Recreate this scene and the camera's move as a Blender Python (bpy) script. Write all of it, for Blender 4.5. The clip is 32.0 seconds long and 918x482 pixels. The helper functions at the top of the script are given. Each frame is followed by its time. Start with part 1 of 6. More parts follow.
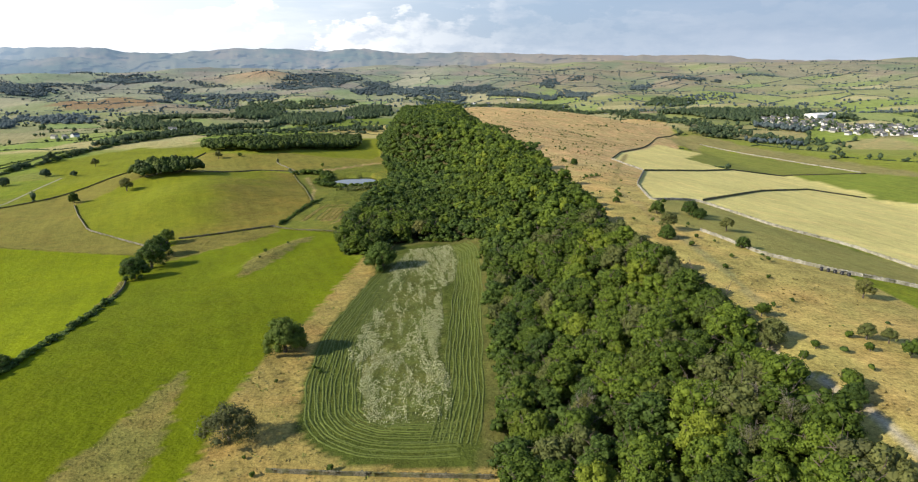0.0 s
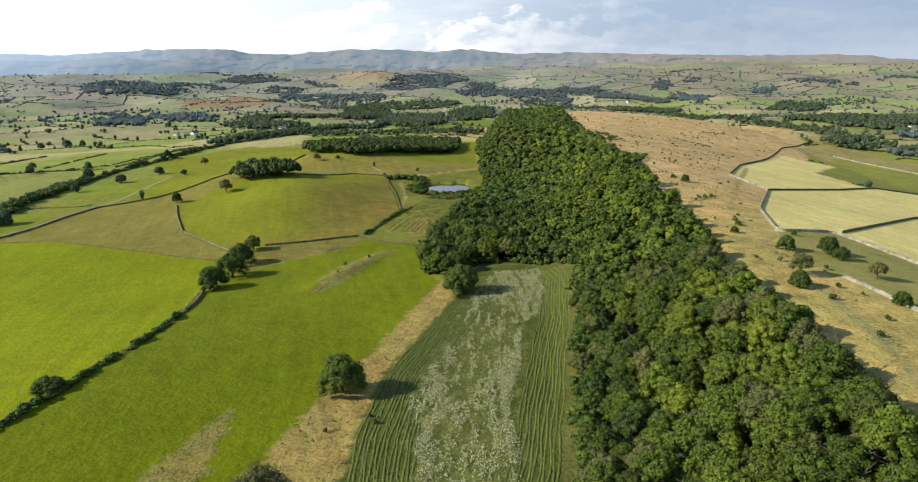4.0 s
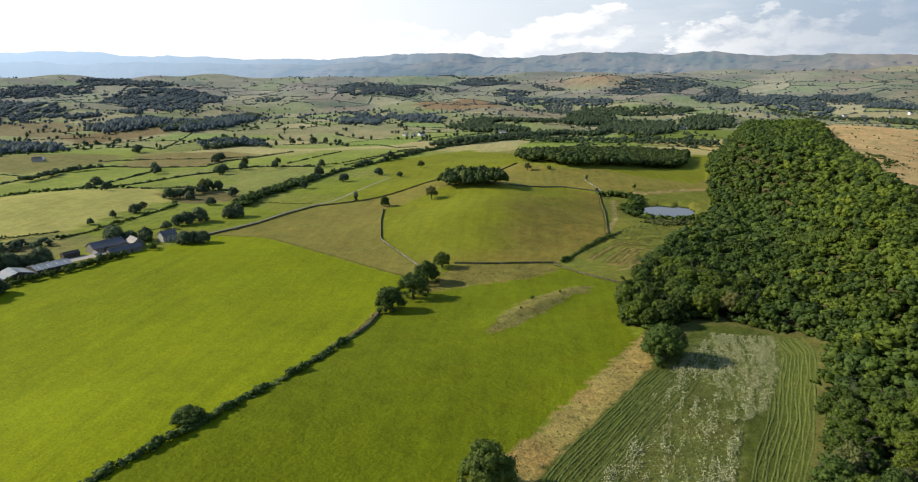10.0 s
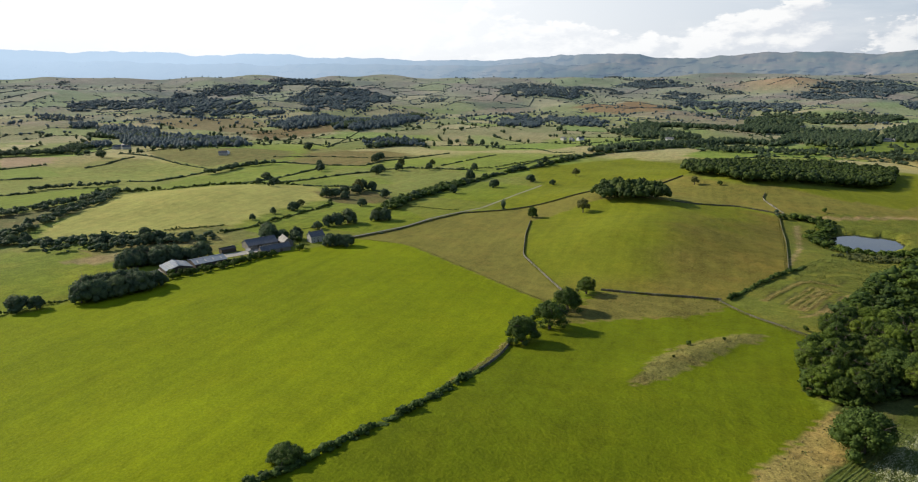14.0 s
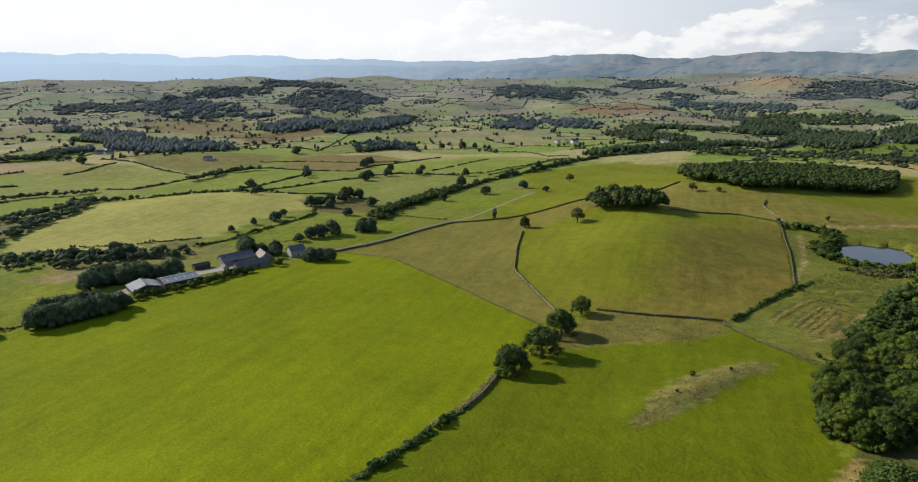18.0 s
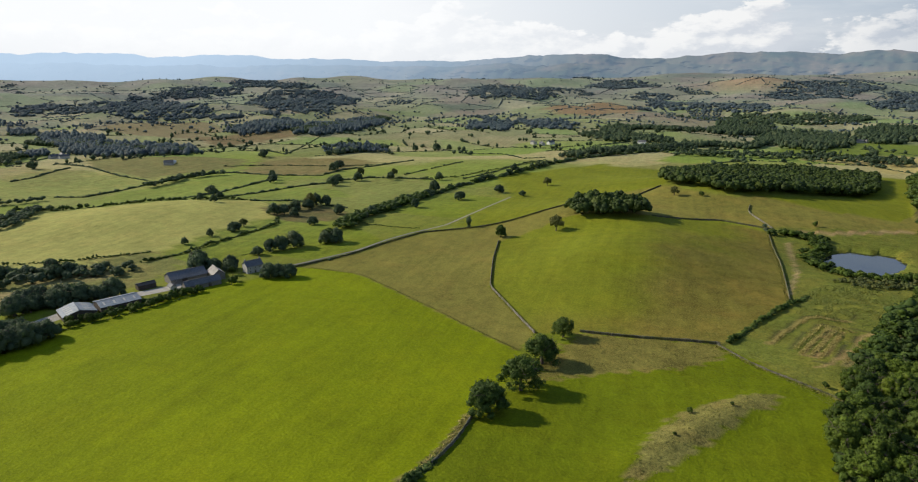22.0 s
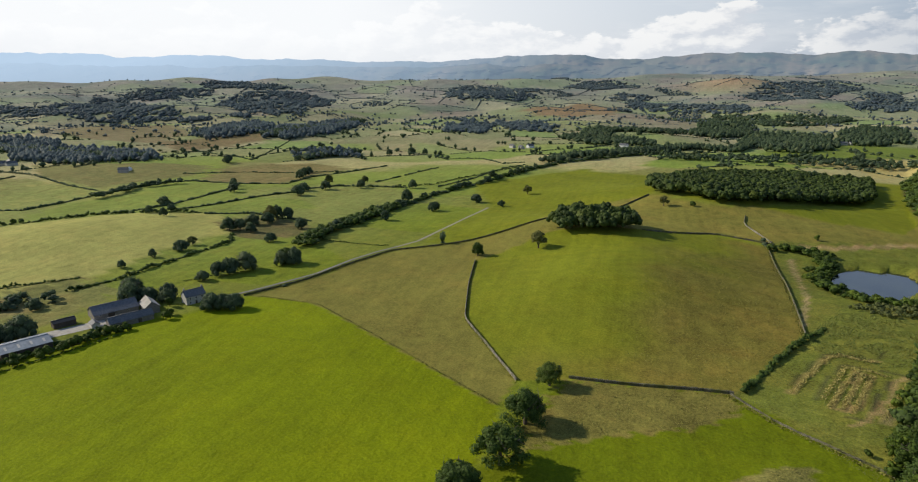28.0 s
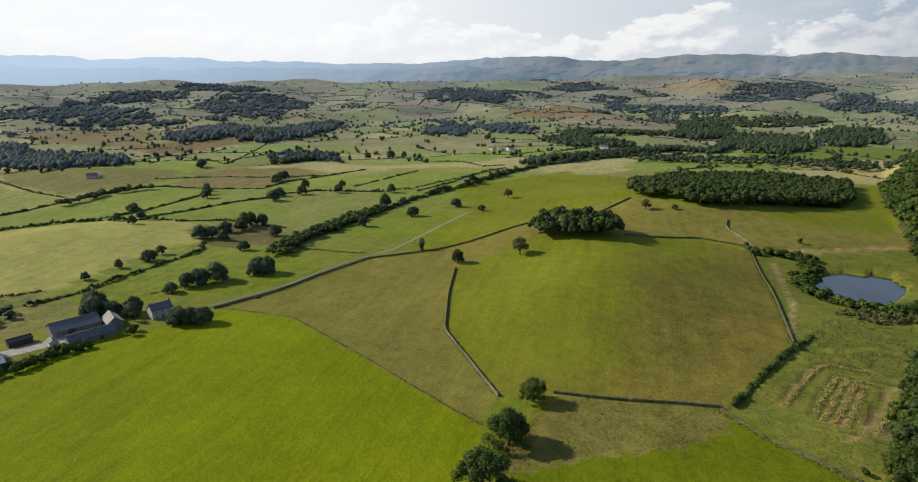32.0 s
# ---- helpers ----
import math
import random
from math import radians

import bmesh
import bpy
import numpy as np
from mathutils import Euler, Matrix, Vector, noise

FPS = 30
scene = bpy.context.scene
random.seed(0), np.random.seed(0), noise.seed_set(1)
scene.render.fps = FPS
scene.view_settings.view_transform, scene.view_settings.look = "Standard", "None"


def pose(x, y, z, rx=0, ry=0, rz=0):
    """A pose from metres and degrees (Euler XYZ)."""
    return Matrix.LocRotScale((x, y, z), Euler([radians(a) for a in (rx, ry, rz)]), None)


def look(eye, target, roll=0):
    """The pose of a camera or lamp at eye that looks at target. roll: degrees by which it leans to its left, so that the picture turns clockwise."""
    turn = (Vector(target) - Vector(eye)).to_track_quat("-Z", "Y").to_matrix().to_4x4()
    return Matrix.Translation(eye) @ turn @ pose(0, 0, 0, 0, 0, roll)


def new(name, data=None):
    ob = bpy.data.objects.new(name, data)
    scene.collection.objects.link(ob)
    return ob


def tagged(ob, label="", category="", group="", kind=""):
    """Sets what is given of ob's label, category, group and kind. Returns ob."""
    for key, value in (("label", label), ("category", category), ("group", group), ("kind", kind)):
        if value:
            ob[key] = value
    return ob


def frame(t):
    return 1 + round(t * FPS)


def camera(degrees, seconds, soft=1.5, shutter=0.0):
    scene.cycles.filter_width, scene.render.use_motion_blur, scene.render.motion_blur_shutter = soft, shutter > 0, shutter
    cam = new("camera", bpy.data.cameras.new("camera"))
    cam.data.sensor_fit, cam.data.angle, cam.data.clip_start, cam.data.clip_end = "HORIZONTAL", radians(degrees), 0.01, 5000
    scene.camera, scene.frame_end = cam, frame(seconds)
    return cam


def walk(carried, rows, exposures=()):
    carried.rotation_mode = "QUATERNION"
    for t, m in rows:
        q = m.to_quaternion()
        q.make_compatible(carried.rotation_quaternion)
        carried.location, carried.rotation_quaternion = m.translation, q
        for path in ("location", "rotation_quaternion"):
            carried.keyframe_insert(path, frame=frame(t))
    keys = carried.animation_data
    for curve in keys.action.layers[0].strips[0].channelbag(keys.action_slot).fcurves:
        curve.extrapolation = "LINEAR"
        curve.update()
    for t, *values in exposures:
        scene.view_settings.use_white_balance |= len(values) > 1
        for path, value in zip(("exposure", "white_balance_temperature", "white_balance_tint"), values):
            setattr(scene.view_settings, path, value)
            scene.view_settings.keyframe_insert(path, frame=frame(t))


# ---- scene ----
cam = camera(72.32, 32.0, soft=1.1)
PATH = [
    (0.0, pose(0.00, -0.00, 110.00, 74.453, -0.011, -0.000)),
    (0.5, pose(0.96, 4.58, 110.38, 74.452, -0.021, 0.780)),
    (1.0, pose(1.79, 9.01, 110.69, 74.467, -0.025, 1.778)),
    (1.5, pose(2.50, 13.43, 110.98, 74.484, -0.025, 3.035)),
    (2.0, pose(3.21, 17.98, 111.32, 74.505, -0.026, 4.317)),
    (2.5, pose(3.93, 22.62, 111.70, 74.489, -0.023, 5.432)),
    (3.0, pose(4.51, 27.27, 112.23, 74.471, -0.016, 6.847)),
    (3.5, pose(5.05, 31.67, 112.88, 74.452, -0.012, 8.145)),
    (4.5, pose(6.86, 40.58, 113.90, 74.471, -0.023, 10.952)),
    (5.5, pose(7.63, 50.01, 114.30, 74.519, -0.042, 14.143)),
    (6.0, pose(7.07, 54.97, 114.29, 74.532, -0.044, 15.849)),
    (6.5, pose(6.62, 59.61, 114.47, 74.561, -0.056, 17.392)),
    (7.0, pose(5.94, 64.05, 114.74, 74.569, -0.070, 18.935)),
    (7.5, pose(5.14, 68.67, 115.08, 74.576, -0.079, 20.512)),
    (8.0, pose(4.31, 73.34, 115.39, 74.599, -0.082, 22.224)),
    (8.5, pose(3.71, 77.83, 115.67, 74.602, -0.077, 23.648)),
    (9.0, pose(3.04, 82.34, 116.03, 74.642, -0.062, 25.539)),
    (9.5, pose(1.88, 86.73, 116.32, 74.661, -0.046, 27.440)),
    (10.0, pose(0.73, 91.11, 116.66, 74.675, -0.047, 29.693)),
    (10.5, pose(-0.46, 95.45, 116.99, 74.700, -0.062, 32.153)),
    (11.0, pose(-1.78, 99.84, 117.30, 74.698, -0.056, 34.322)),
    (11.5, pose(-3.13, 104.09, 117.68, 74.717, -0.031, 36.385)),
    (12.0, pose(-4.61, 108.26, 118.08, 74.731, -0.011, 38.059)),
    (12.5, pose(-6.27, 112.23, 118.51, 74.747, -0.005, 40.079)),
    (13.0, pose(-8.31, 116.13, 118.90, 74.756, -0.030, 41.554)),
    (13.5, pose(-10.80, 120.12, 119.19, 74.719, -0.065, 42.731)),
    (14.0, pose(-13.48, 124.01, 119.62, 74.705, -0.097, 44.209)),
    (14.5, pose(-15.99, 127.89, 120.23, 74.745, -0.137, 45.771)),
    (15.5, pose(-19.35, 133.70, 121.34, 74.788, -0.085, 45.948)),
    (16.5, pose(-22.08, 138.48, 122.14, 74.781, 0.012, 44.441)),
    (17.0, pose(-23.91, 141.26, 122.42, 74.769, 0.033, 44.213)),
    (17.5, pose(-26.15, 144.14, 122.57, 74.751, 0.053, 43.988)),
    (18.0, pose(-28.71, 147.29, 122.59, 74.741, 0.074, 43.680)),
    (18.5, pose(-31.39, 150.72, 122.56, 74.739, 0.074, 43.264)),
    (19.0, pose(-34.01, 154.34, 122.53, 74.709, 0.073, 42.699)),
    (19.5, pose(-36.81, 157.90, 122.50, 74.727, 0.059, 42.421)),
    (20.0, pose(-39.60, 161.42, 122.44, 74.727, 0.055, 42.194)),
    (20.5, pose(-42.40, 164.90, 122.32, 74.724, 0.057, 41.972)),
    (21.0, pose(-45.01, 168.65, 122.24, 74.728, 0.048, 41.811)),
    (21.5, pose(-47.71, 172.32, 122.19, 74.731, 0.058, 41.662)),
    (22.0, pose(-50.41, 175.96, 122.19, 74.744, 0.072, 41.498)),
    (22.5, pose(-53.04, 179.59, 122.22, 74.748, 0.096, 41.352)),
    (23.0, pose(-55.77, 183.20, 122.20, 74.758, 0.109, 41.179)),
    (23.5, pose(-58.38, 186.97, 122.18, 74.762, 0.112, 41.045)),
    (24.0, pose(-60.95, 190.77, 122.18, 74.763, 0.118, 40.923)),
    (24.5, pose(-63.71, 194.39, 122.22, 74.767, 0.120, 40.729)),
    (25.0, pose(-66.36, 197.97, 122.22, 74.740, 0.101, 40.575)),
    (25.5, pose(-69.04, 201.75, 122.31, 74.722, 0.074, 40.434)),
    (26.5, pose(-74.13, 209.05, 122.55, 74.733, 0.042, 40.085)),
    (27.5, pose(-79.02, 216.27, 122.65, 74.777, 0.050, 39.738)),
    (28.0, pose(-81.47, 219.96, 122.60, 74.794, 0.060, 39.599)),
    (28.5, pose(-83.84, 223.53, 122.72, 74.812, 0.061, 39.465)),
    (29.0, pose(-86.14, 226.46, 122.86, 74.809, 0.069, 39.137)),
    (29.5, pose(-87.85, 228.67, 122.92, 74.792, 0.074, 38.799)),
    (30.0, pose(-88.85, 230.03, 123.05, 74.815, 0.073, 38.535)),
    (30.5, pose(-89.34, 230.63, 123.14, 74.818, 0.077, 38.223)),
    (31.0, pose(-89.39, 230.72, 123.19, 74.846, 0.094, 38.064)),
    (31.5, pose(-89.33, 230.75, 123.18, 74.892, 0.112, 37.906)),
    (32.0, pose(-89.22, 231.08, 123.10, 74.938, 0.139, 37.774)),
]
walk(cam, PATH, [(0, 0.67), (6, 0.54), (10, 0.38), (14, 0.22), (20, 0.14), (32, 0.10)])

# ---------- world, sun ----------
SUN_AZ, SUN_EL = 250.0, 29.5          # degrees clockwise from +y, and above the horizon
world = bpy.data.worlds.new("world")
scene.world = world
world.use_nodes = True


class Nodes:
    """Small helper to write node trees in few lines."""

    def __init__(self, tree):
        self.tree = tree
        tree.nodes.clear()

    def add(self, kind, **values):
        n = self.tree.nodes.new("ShaderNode" + kind)
        for key, v in values.items():
            if key == "operation":
                n.operation = v
            elif key == "attribute_name":
                n.attribute_name = v
            else:
                s = n.inputs[key.replace("_", " ")] if not key.startswith("i") or not key[1:].isdigit() else n.inputs[int(key[1:])]
                self.put(s, v)
        return n

    def put(self, socket, v):
        if isinstance(v, bpy.types.NodeSocket):
            self.tree.links.new(v, socket)
        elif isinstance(v, bpy.types.Node):
            self.tree.links.new(v.outputs[0], socket)
        elif isinstance(v, tuple) and len(v) == 3 and socket.type == "RGBA":
            socket.default_value = (*v, 1)
        else:
            socket.default_value = v

    def math(self, op, a, b=0.0, c=0.0):
        return self.add("Math", operation=op, i0=a, i1=b, i2=c).outputs[0]

    def mix(self, f, a, b, how="MIX"):
        n = self.tree.nodes.new("ShaderNodeMix")
        n.data_type, n.blend_type = "RGBA", how
        self.put(n.inputs[0], f), self.put(n.inputs[6], a), self.put(n.inputs[7], b)
        return n.outputs[2]

    def noise(self, where, scale, detail=3.0, rough=0.55):
        n = self.add("TexNoise", Vector=where, Scale=scale, Detail=detail, Roughness=rough)
        return n.outputs[0]

    def span(self, v, a, b, lo=0.0, hi=1.0):
        n = self.add("MapRange", i0=v, i1=a, i2=b, i3=lo, i4=hi)
        return n.outputs[0]


def make_sky():
    n = Nodes(world.node_tree)
    sky = n.add("TexSky")
    sky.sky_type, sky.sun_disc, sky.dust_density = "NISHITA", False, 2.0
    sky.sun_elevation, sky.sun_rotation = radians(SUN_EL), radians(SUN_AZ)
    where = n.add("TexCoord").outputs["Generated"]
    sep = n.add("SeparateXYZ", i0=where)
    up = sep.outputs[2]
    flat = n.add("VectorMath", operation="MULTIPLY", i0=where, i1=(1.0, 1.0, 5.5)).outputs[0]
    west = n.math("ADD", n.math("MULTIPLY", sep.outputs[0], -0.75), n.math("MULTIPLY", sep.outputs[1], -0.35))
    sheet = n.span(n.noise(flat, 2.6, 7.0, 0.6), 0.48, 0.70)
    fluff = n.noise(flat, 9.0, 7.0, 0.62)
    clear = n.mix(0.6, n.mix(1.0, sky, (0.11, 0.11, 0.11), "MULTIPLY"), (0.46, 0.62, 0.86))
    grey = n.mix(n.span(fluff, 0.35, 0.7), (0.64, 0.71, 0.81), (0.95, 0.97, 0.99))
    body = n.mix(sheet, clear, grey)
    # heaped clouds low over the fells
    heap = n.add("VectorMath", operation="MULTIPLY", i0=where, i1=(1.0, 1.0, 2.2)).outputs[0]
    mass = n.noise(heap, 10.0, 9.0, 0.6)
    other = n.noise(n.add("VectorMath", operation="ADD", i0=heap, i1=(-0.012, -0.006, 0.022)).outputs[0], 10.0, 9.0, 0.6)
    puff = n.math("SUBTRACT", mass, n.math("MULTIPLY", n.math("ABSOLUTE", n.math("SUBTRACT", up, 0.040)), 4.2))
    shine = n.mix(n.span(n.math("SUBTRACT", mass, other), -0.07, 0.07), (0.54, 0.61, 0.72), (1.06, 1.06, 1.05))
    body = n.mix(n.math("MULTIPLY", n.span(puff, 0.37, 0.41), n.span(west, -0.42, -0.18, 0.2, 1.0)), body, shine)
    # bright haze towards the west, a darker shower cloud to the east
    glow = n.mix(n.span(west, -0.45, 0.35, 0.0, 0.92), body, (1.28, 1.30, 1.32))
    dim = n.mix(n.span(west, -0.2, -0.62, 0.0, 0.74), glow, (0.33, 0.42, 0.57))
    low = n.mix(n.span(up, 0.05, 0.0, 0.0, 0.3), dim, (0.84, 0.89, 0.96))
    mid = n.mix(n.span(up, 0.20, 0.26, 0.0, 0.85), low, (0.46, 0.62, 0.90))
    high = n.mix(n.span(up, 0.26, 0.5, 0.0, 0.95), mid, (0.17, 0.27, 0.46))
    bg = n.add("Background", Color=high, Strength=SKY)
    out = n.add("OutputWorld", Surface=bg.outputs[0])


SKY = 0.72
make_sky()
sun_lamp = new("sun", bpy.data.lights.new("sun", "SUN"))
sun_lamp.data.energy, sun_lamp.data.angle, sun_lamp.data.color = 4.75, radians(0.6), (1.0, 0.89, 0.70)
sun_dir = Vector((math.sin(radians(SUN_AZ)) * math.cos(radians(SUN_EL)), math.cos(radians(SUN_AZ)) * math.cos(radians(SUN_EL)), math.sin(radians(SUN_EL))))
sun_lamp.matrix_world = look(sun_dir * 600, (0, 0, 0))


# ---------- materials ----------
def material(name, shade):
    m = bpy.data.materials.new(name)
    m.use_nodes = True
    n = Nodes(m.node_tree)
    out = n.add("OutputMaterial")
    n.put(out.inputs[0], shade(n))
    return m


def surface(n, colour, rough=0.85, bump=None, depth=0.1, metal=0.0, gloss=0.3):
    p = n.add("BsdfPrincipled", Base_Color=colour, Roughness=rough, Metallic=metal)
    p.inputs["Specular IOR Level"].default_value = gloss
    if bump is not None:
        b = n.add("Bump", Strength=0.7, Distance=depth, Height=bump)
        n.put(p.inputs["Normal"], b.outputs[0])
    return p.outputs[0]


def here(n):
    return n.add("NewGeometry").outputs["Position"]


def shade_ground(n):
    w = here(n)
    cover = n.add("Attribute", attribute_name="cover").outputs["Color"]
    tuft = n.add("Attribute", attribute_name="tuft").outputs["Fac"]
    broad, mid, fine = n.noise(w, 0.018, 2.0), n.noise(w, 0.13, 5.0, 0.62), n.noise(w, 0.9, 4.0, 0.65)
    v = n.math("ADD", 1.0, n.math("MULTIPLY", n.math("SUBTRACT", broad, 0.5), 0.5))
    v = n.math("ADD", v, n.math("MULTIPLY", n.math("SUBTRACT", mid, 0.5), n.math("MULTIPLY_ADD", tuft, 1.1, 0.5)))
    v = n.math("ADD", v, n.math("MULTIPLY", n.math("SUBTRACT", fine, 0.5), n.math("MULTIPLY_ADD", tuft, 1.1, 0.85)))
    blade = n.noise(w, 2.6, 3.0, 0.7)
    v = n.math("ADD", v, n.math("MULTIPLY", n.math("SUBTRACT", blade, 0.5), n.math("MULTIPLY_ADD", tuft, 1.2, 0.25)))
    turned = n.add("VectorRotate", Vector=w, Angle=radians(-24)).outputs[0]
    streak = n.noise(n.add("VectorMath", operation="MULTIPLY", i0=turned, i1=(0.16, 0.012, 0.0)).outputs[0], 1.0, 4.0, 0.6)
    v = n.math("ADD", v, n.math("MULTIPLY", n.math("SUBTRACT", streak, 0.5), 0.55))
    c = n.mix(1.0, cover, n.add("CombineColor", i0=v, i1=v, i2=v).outputs[0], "MULTIPLY")
    straw = n.mix(1.0, c, (1.5, 1.16, 1.3), "MULTIPLY")
    c = n.mix(n.math("MULTIPLY", n.span(n.noise(w, 0.045, 4.0), 0.45, 0.7), n.math("MULTIPLY_ADD", tuft, 0.6, 0.12)), c, straw)
    lumps = n.math("MULTIPLY_ADD", n.noise(w, 0.3, 3.0, 0.6), 2.2, fine)
    return surface(n, c, 0.95, lumps, 0.4, gloss=0.08)


def shade_leaf(dark, light, thin=0.25, glow=(1.2, 1.25, 0.6)):
    def shade(n):
        r = n.add("ObjectInfo").outputs["Random"]
        t = n.add("Attribute", attribute_name="tint").outputs["Fac"]
        leaf = n.add("NewGeometry").outputs["Random Per Island"]
        k = n.math("FRACT", n.math("ADD", r, t))
        c = n.mix(n.math("MULTIPLY_ADD", leaf, 0.55, n.math("MULTIPLY", k, 0.45)), dark, light)
        c = n.mix(n.span(k, 0.84, 1.0, 0.0, 0.32), c, (light[0] * 1.5, light[1] * 1.12, light[2]))
        c = n.mix(n.span(k, 0.08, 0.0, 0.0, 0.3), c, (light[0] * 0.8, light[1] * 0.66, light[2] * 1.2))
        a = n.add("BsdfPrincipled", Base_Color=c, Roughness=0.7)
        a.inputs["Specular IOR Level"].default_value = 0.2
        b = n.add("BsdfTranslucent", Color=n.mix(1.0, c, glow, "MULTIPLY"))
        return n.add("MixShader", i0=thin, i1=a.outputs[0], i2=b.outputs[0]).outputs[0]
    return shade


def shade_two(a, b, scale=1.0, rough=0.9, depth=0.06, metal=0.0, gloss=0.3, detail=5.0):
    def shade(n):
        w = here(n)
        f = n.noise(w, scale, detail, 0.62)
        g = n.noise(w, scale * 0.13, 3.0)
        c = n.mix(n.span(f, 0.32, 0.68), a, b)
        c = n.mix(n.span(g, 0.35, 0.75, 0.0, 0.35), c, (a[0] * 0.75, a[1] * 0.78, a[2] * 0.8))
        r = n.add("ObjectInfo").outputs["Random"]
        k = n.span(r, 0.0, 1.0, 0.86, 1.12)
        c = n.mix(1.0, c, n.add("CombineColor", i0=k, i1=k, i2=k).outputs[0], "MULTIPLY")
        return surface(n, c, rough, f, depth, metal, gloss)
    return shade


M_GROUND = material("grassland", shade_ground)
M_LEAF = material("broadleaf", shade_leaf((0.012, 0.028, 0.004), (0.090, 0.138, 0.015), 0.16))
M_LEAF_BRIGHT = material("bright_leaf", shade_leaf((0.020, 0.044, 0.005), (0.138, 0.194, 0.020), 0.18))
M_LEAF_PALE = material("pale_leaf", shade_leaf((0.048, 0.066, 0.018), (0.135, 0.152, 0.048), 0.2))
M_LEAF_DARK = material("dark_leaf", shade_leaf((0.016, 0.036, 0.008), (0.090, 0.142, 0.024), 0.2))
M_LEAF_DEEP = material("plantation_leaf", shade_leaf((0.011, 0.025, 0.006), (0.066, 0.100, 0.016), 0.14))
# Haze painted into far leaves: pale blue base, extra translucency to soften shade.
M_LEAF_HAZED = material("hazed_leaf", shade_leaf((0.096, 0.138, 0.158), (0.146, 0.194, 0.200), 0.45, (1.0, 1.0, 1.0)))
# Valley leaves are paled for haze too, less strongly.
M_LEAF_HALF_HAZED = material("half_hazed_leaf", shade_leaf((0.044, 0.074, 0.044), (0.104, 0.148, 0.074), 0.38, (1.0, 1.1, 0.8)))
M_BARK = material("bark", shade_two((0.055, 0.042, 0.032), (0.13, 0.11, 0.09), 3.0))
M_DEAD = material("dead_wood", shade_two((0.13, 0.115, 0.09), (0.24, 0.215, 0.18), 3.0))


def shade_wall(a, b, moss):
    def shade(n):
        w = here(n)
        f, g, h = n.noise(w, 2.2, 4.0, 0.7), n.noise(w, 0.33, 4.0, 0.65), n.noise(w, 0.12, 3.0)
        c = n.mix(n.span(f, 0.36, 0.64), a, b)
        c = n.mix(n.span(g, 0.42, 0.62, 0.0, 0.75), c, (a[0] * 0.7, a[1] * 0.72, a[2] * 0.7))
        c = n.mix(n.span(h, 0.45, 0.62, 0.0, moss), c, (0.11, 0.12, 0.035))
        return surface(n, c, 0.95, f, 0.25, gloss=0.1)
    return shade


M_WALL = material("dry_stone", shade_wall((0.13, 0.122, 0.10), (0.32, 0.30, 0.255), 0.55))
M_WALL_LIME = material("limestone_wall", shade_wall((0.21, 0.20, 0.17), (0.46, 0.445, 0.39), 0.25))
M_WALL_MOSS = material("mossy_dry_stone", shade_wall((0.075, 0.075, 0.05), (0.21, 0.195, 0.15), 0.8))
M_ROAD = material("tarmac", shade_two((0.15, 0.145, 0.13), (0.25, 0.24, 0.215), 0.5, depth=0.02))
M_TRACK = material("stony_track", shade_two((0.17, 0.16, 0.11), (0.30, 0.28, 0.21), 0.6))
M_SLATE = material("slate_roof", shade_two((0.075, 0.08, 0.09), (0.16, 0.165, 0.18), 1.2, 0.7, 0.03))
M_SHEET = material("fibre_cement_roof", shade_two((0.15, 0.18, 0.22), (0.26, 0.30, 0.35), 0.5, 0.6, 0.02))
M_STONE = material("house_stone", shade_two((0.13, 0.12, 0.105), (0.26, 0.245, 0.22), 1.4))
M_RENDER = material("pale_render", shade_two((0.36, 0.355, 0.33), (0.50, 0.49, 0.46), 0.5))
M_TIMBER = material("dark_timber", shade_two((0.05, 0.042, 0.035), (0.11, 0.09, 0.07), 2.0))
M_YARD = material("concrete_yard", shade_two((0.27, 0.255, 0.23), (0.42, 0.40, 0.37), 0.4, depth=0.02))
M_HAY = material("mown_swath", shade_two((0.064, 0.088, 0.014), (0.112, 0.140, 0.028), 0.9, depth=0.2))
def shade_heads(a, b):
    def shade(n):
        t = n.add("NewGeometry").outputs["Random Per Island"]
        return surface(n, n.mix(t, a, b), 0.95, gloss=0.05)
    return shade


M_FLOWER = material("pale_seed_heads", shade_heads((0.20, 0.225, 0.10), (0.48, 0.49, 0.32)))
M_STRAW = material("seeding_grass", shade_heads((0.17, 0.16, 0.045), (0.38, 0.32, 0.12)))
M_TUSSOCK = material("tussock_grass", shade_heads((0.125, 0.128, 0.028), (0.225, 0.205, 0.062)))
M_DRY = material("dry_tussock", shade_two((0.15, 0.125, 0.045), (0.29, 0.235, 0.09), 0.8))
M_REED = material("reed_bed", shade_two((0.095, 0.134, 0.022), (0.200, 0.205, 0.050), 0.8))
M_GLASS = material("window_glass", lambda n: surface(n, (0.02, 0.025, 0.03), 0.08, gloss=0.6))
M_BLACK = material("black_wrap", shade_two((0.012, 0.012, 0.013), (0.03, 0.03, 0.032), 2.0, 0.35, 0.05))
M_WHITE = material("white_paint", shade_two((0.62, 0.62, 0.61), (0.78, 0.78, 0.77), 0.4, 0.6, 0.01))


def shade_water(n):
    w = here(n)
    c = n.mix(n.span(n.noise(w, 0.08, 3.0), 0.4, 0.7), (0.010, 0.016, 0.020), (0.028, 0.036, 0.030))
    return surface(n, c, 0.05, n.noise(w, 1.5, 2.0), 0.01, gloss=0.6)


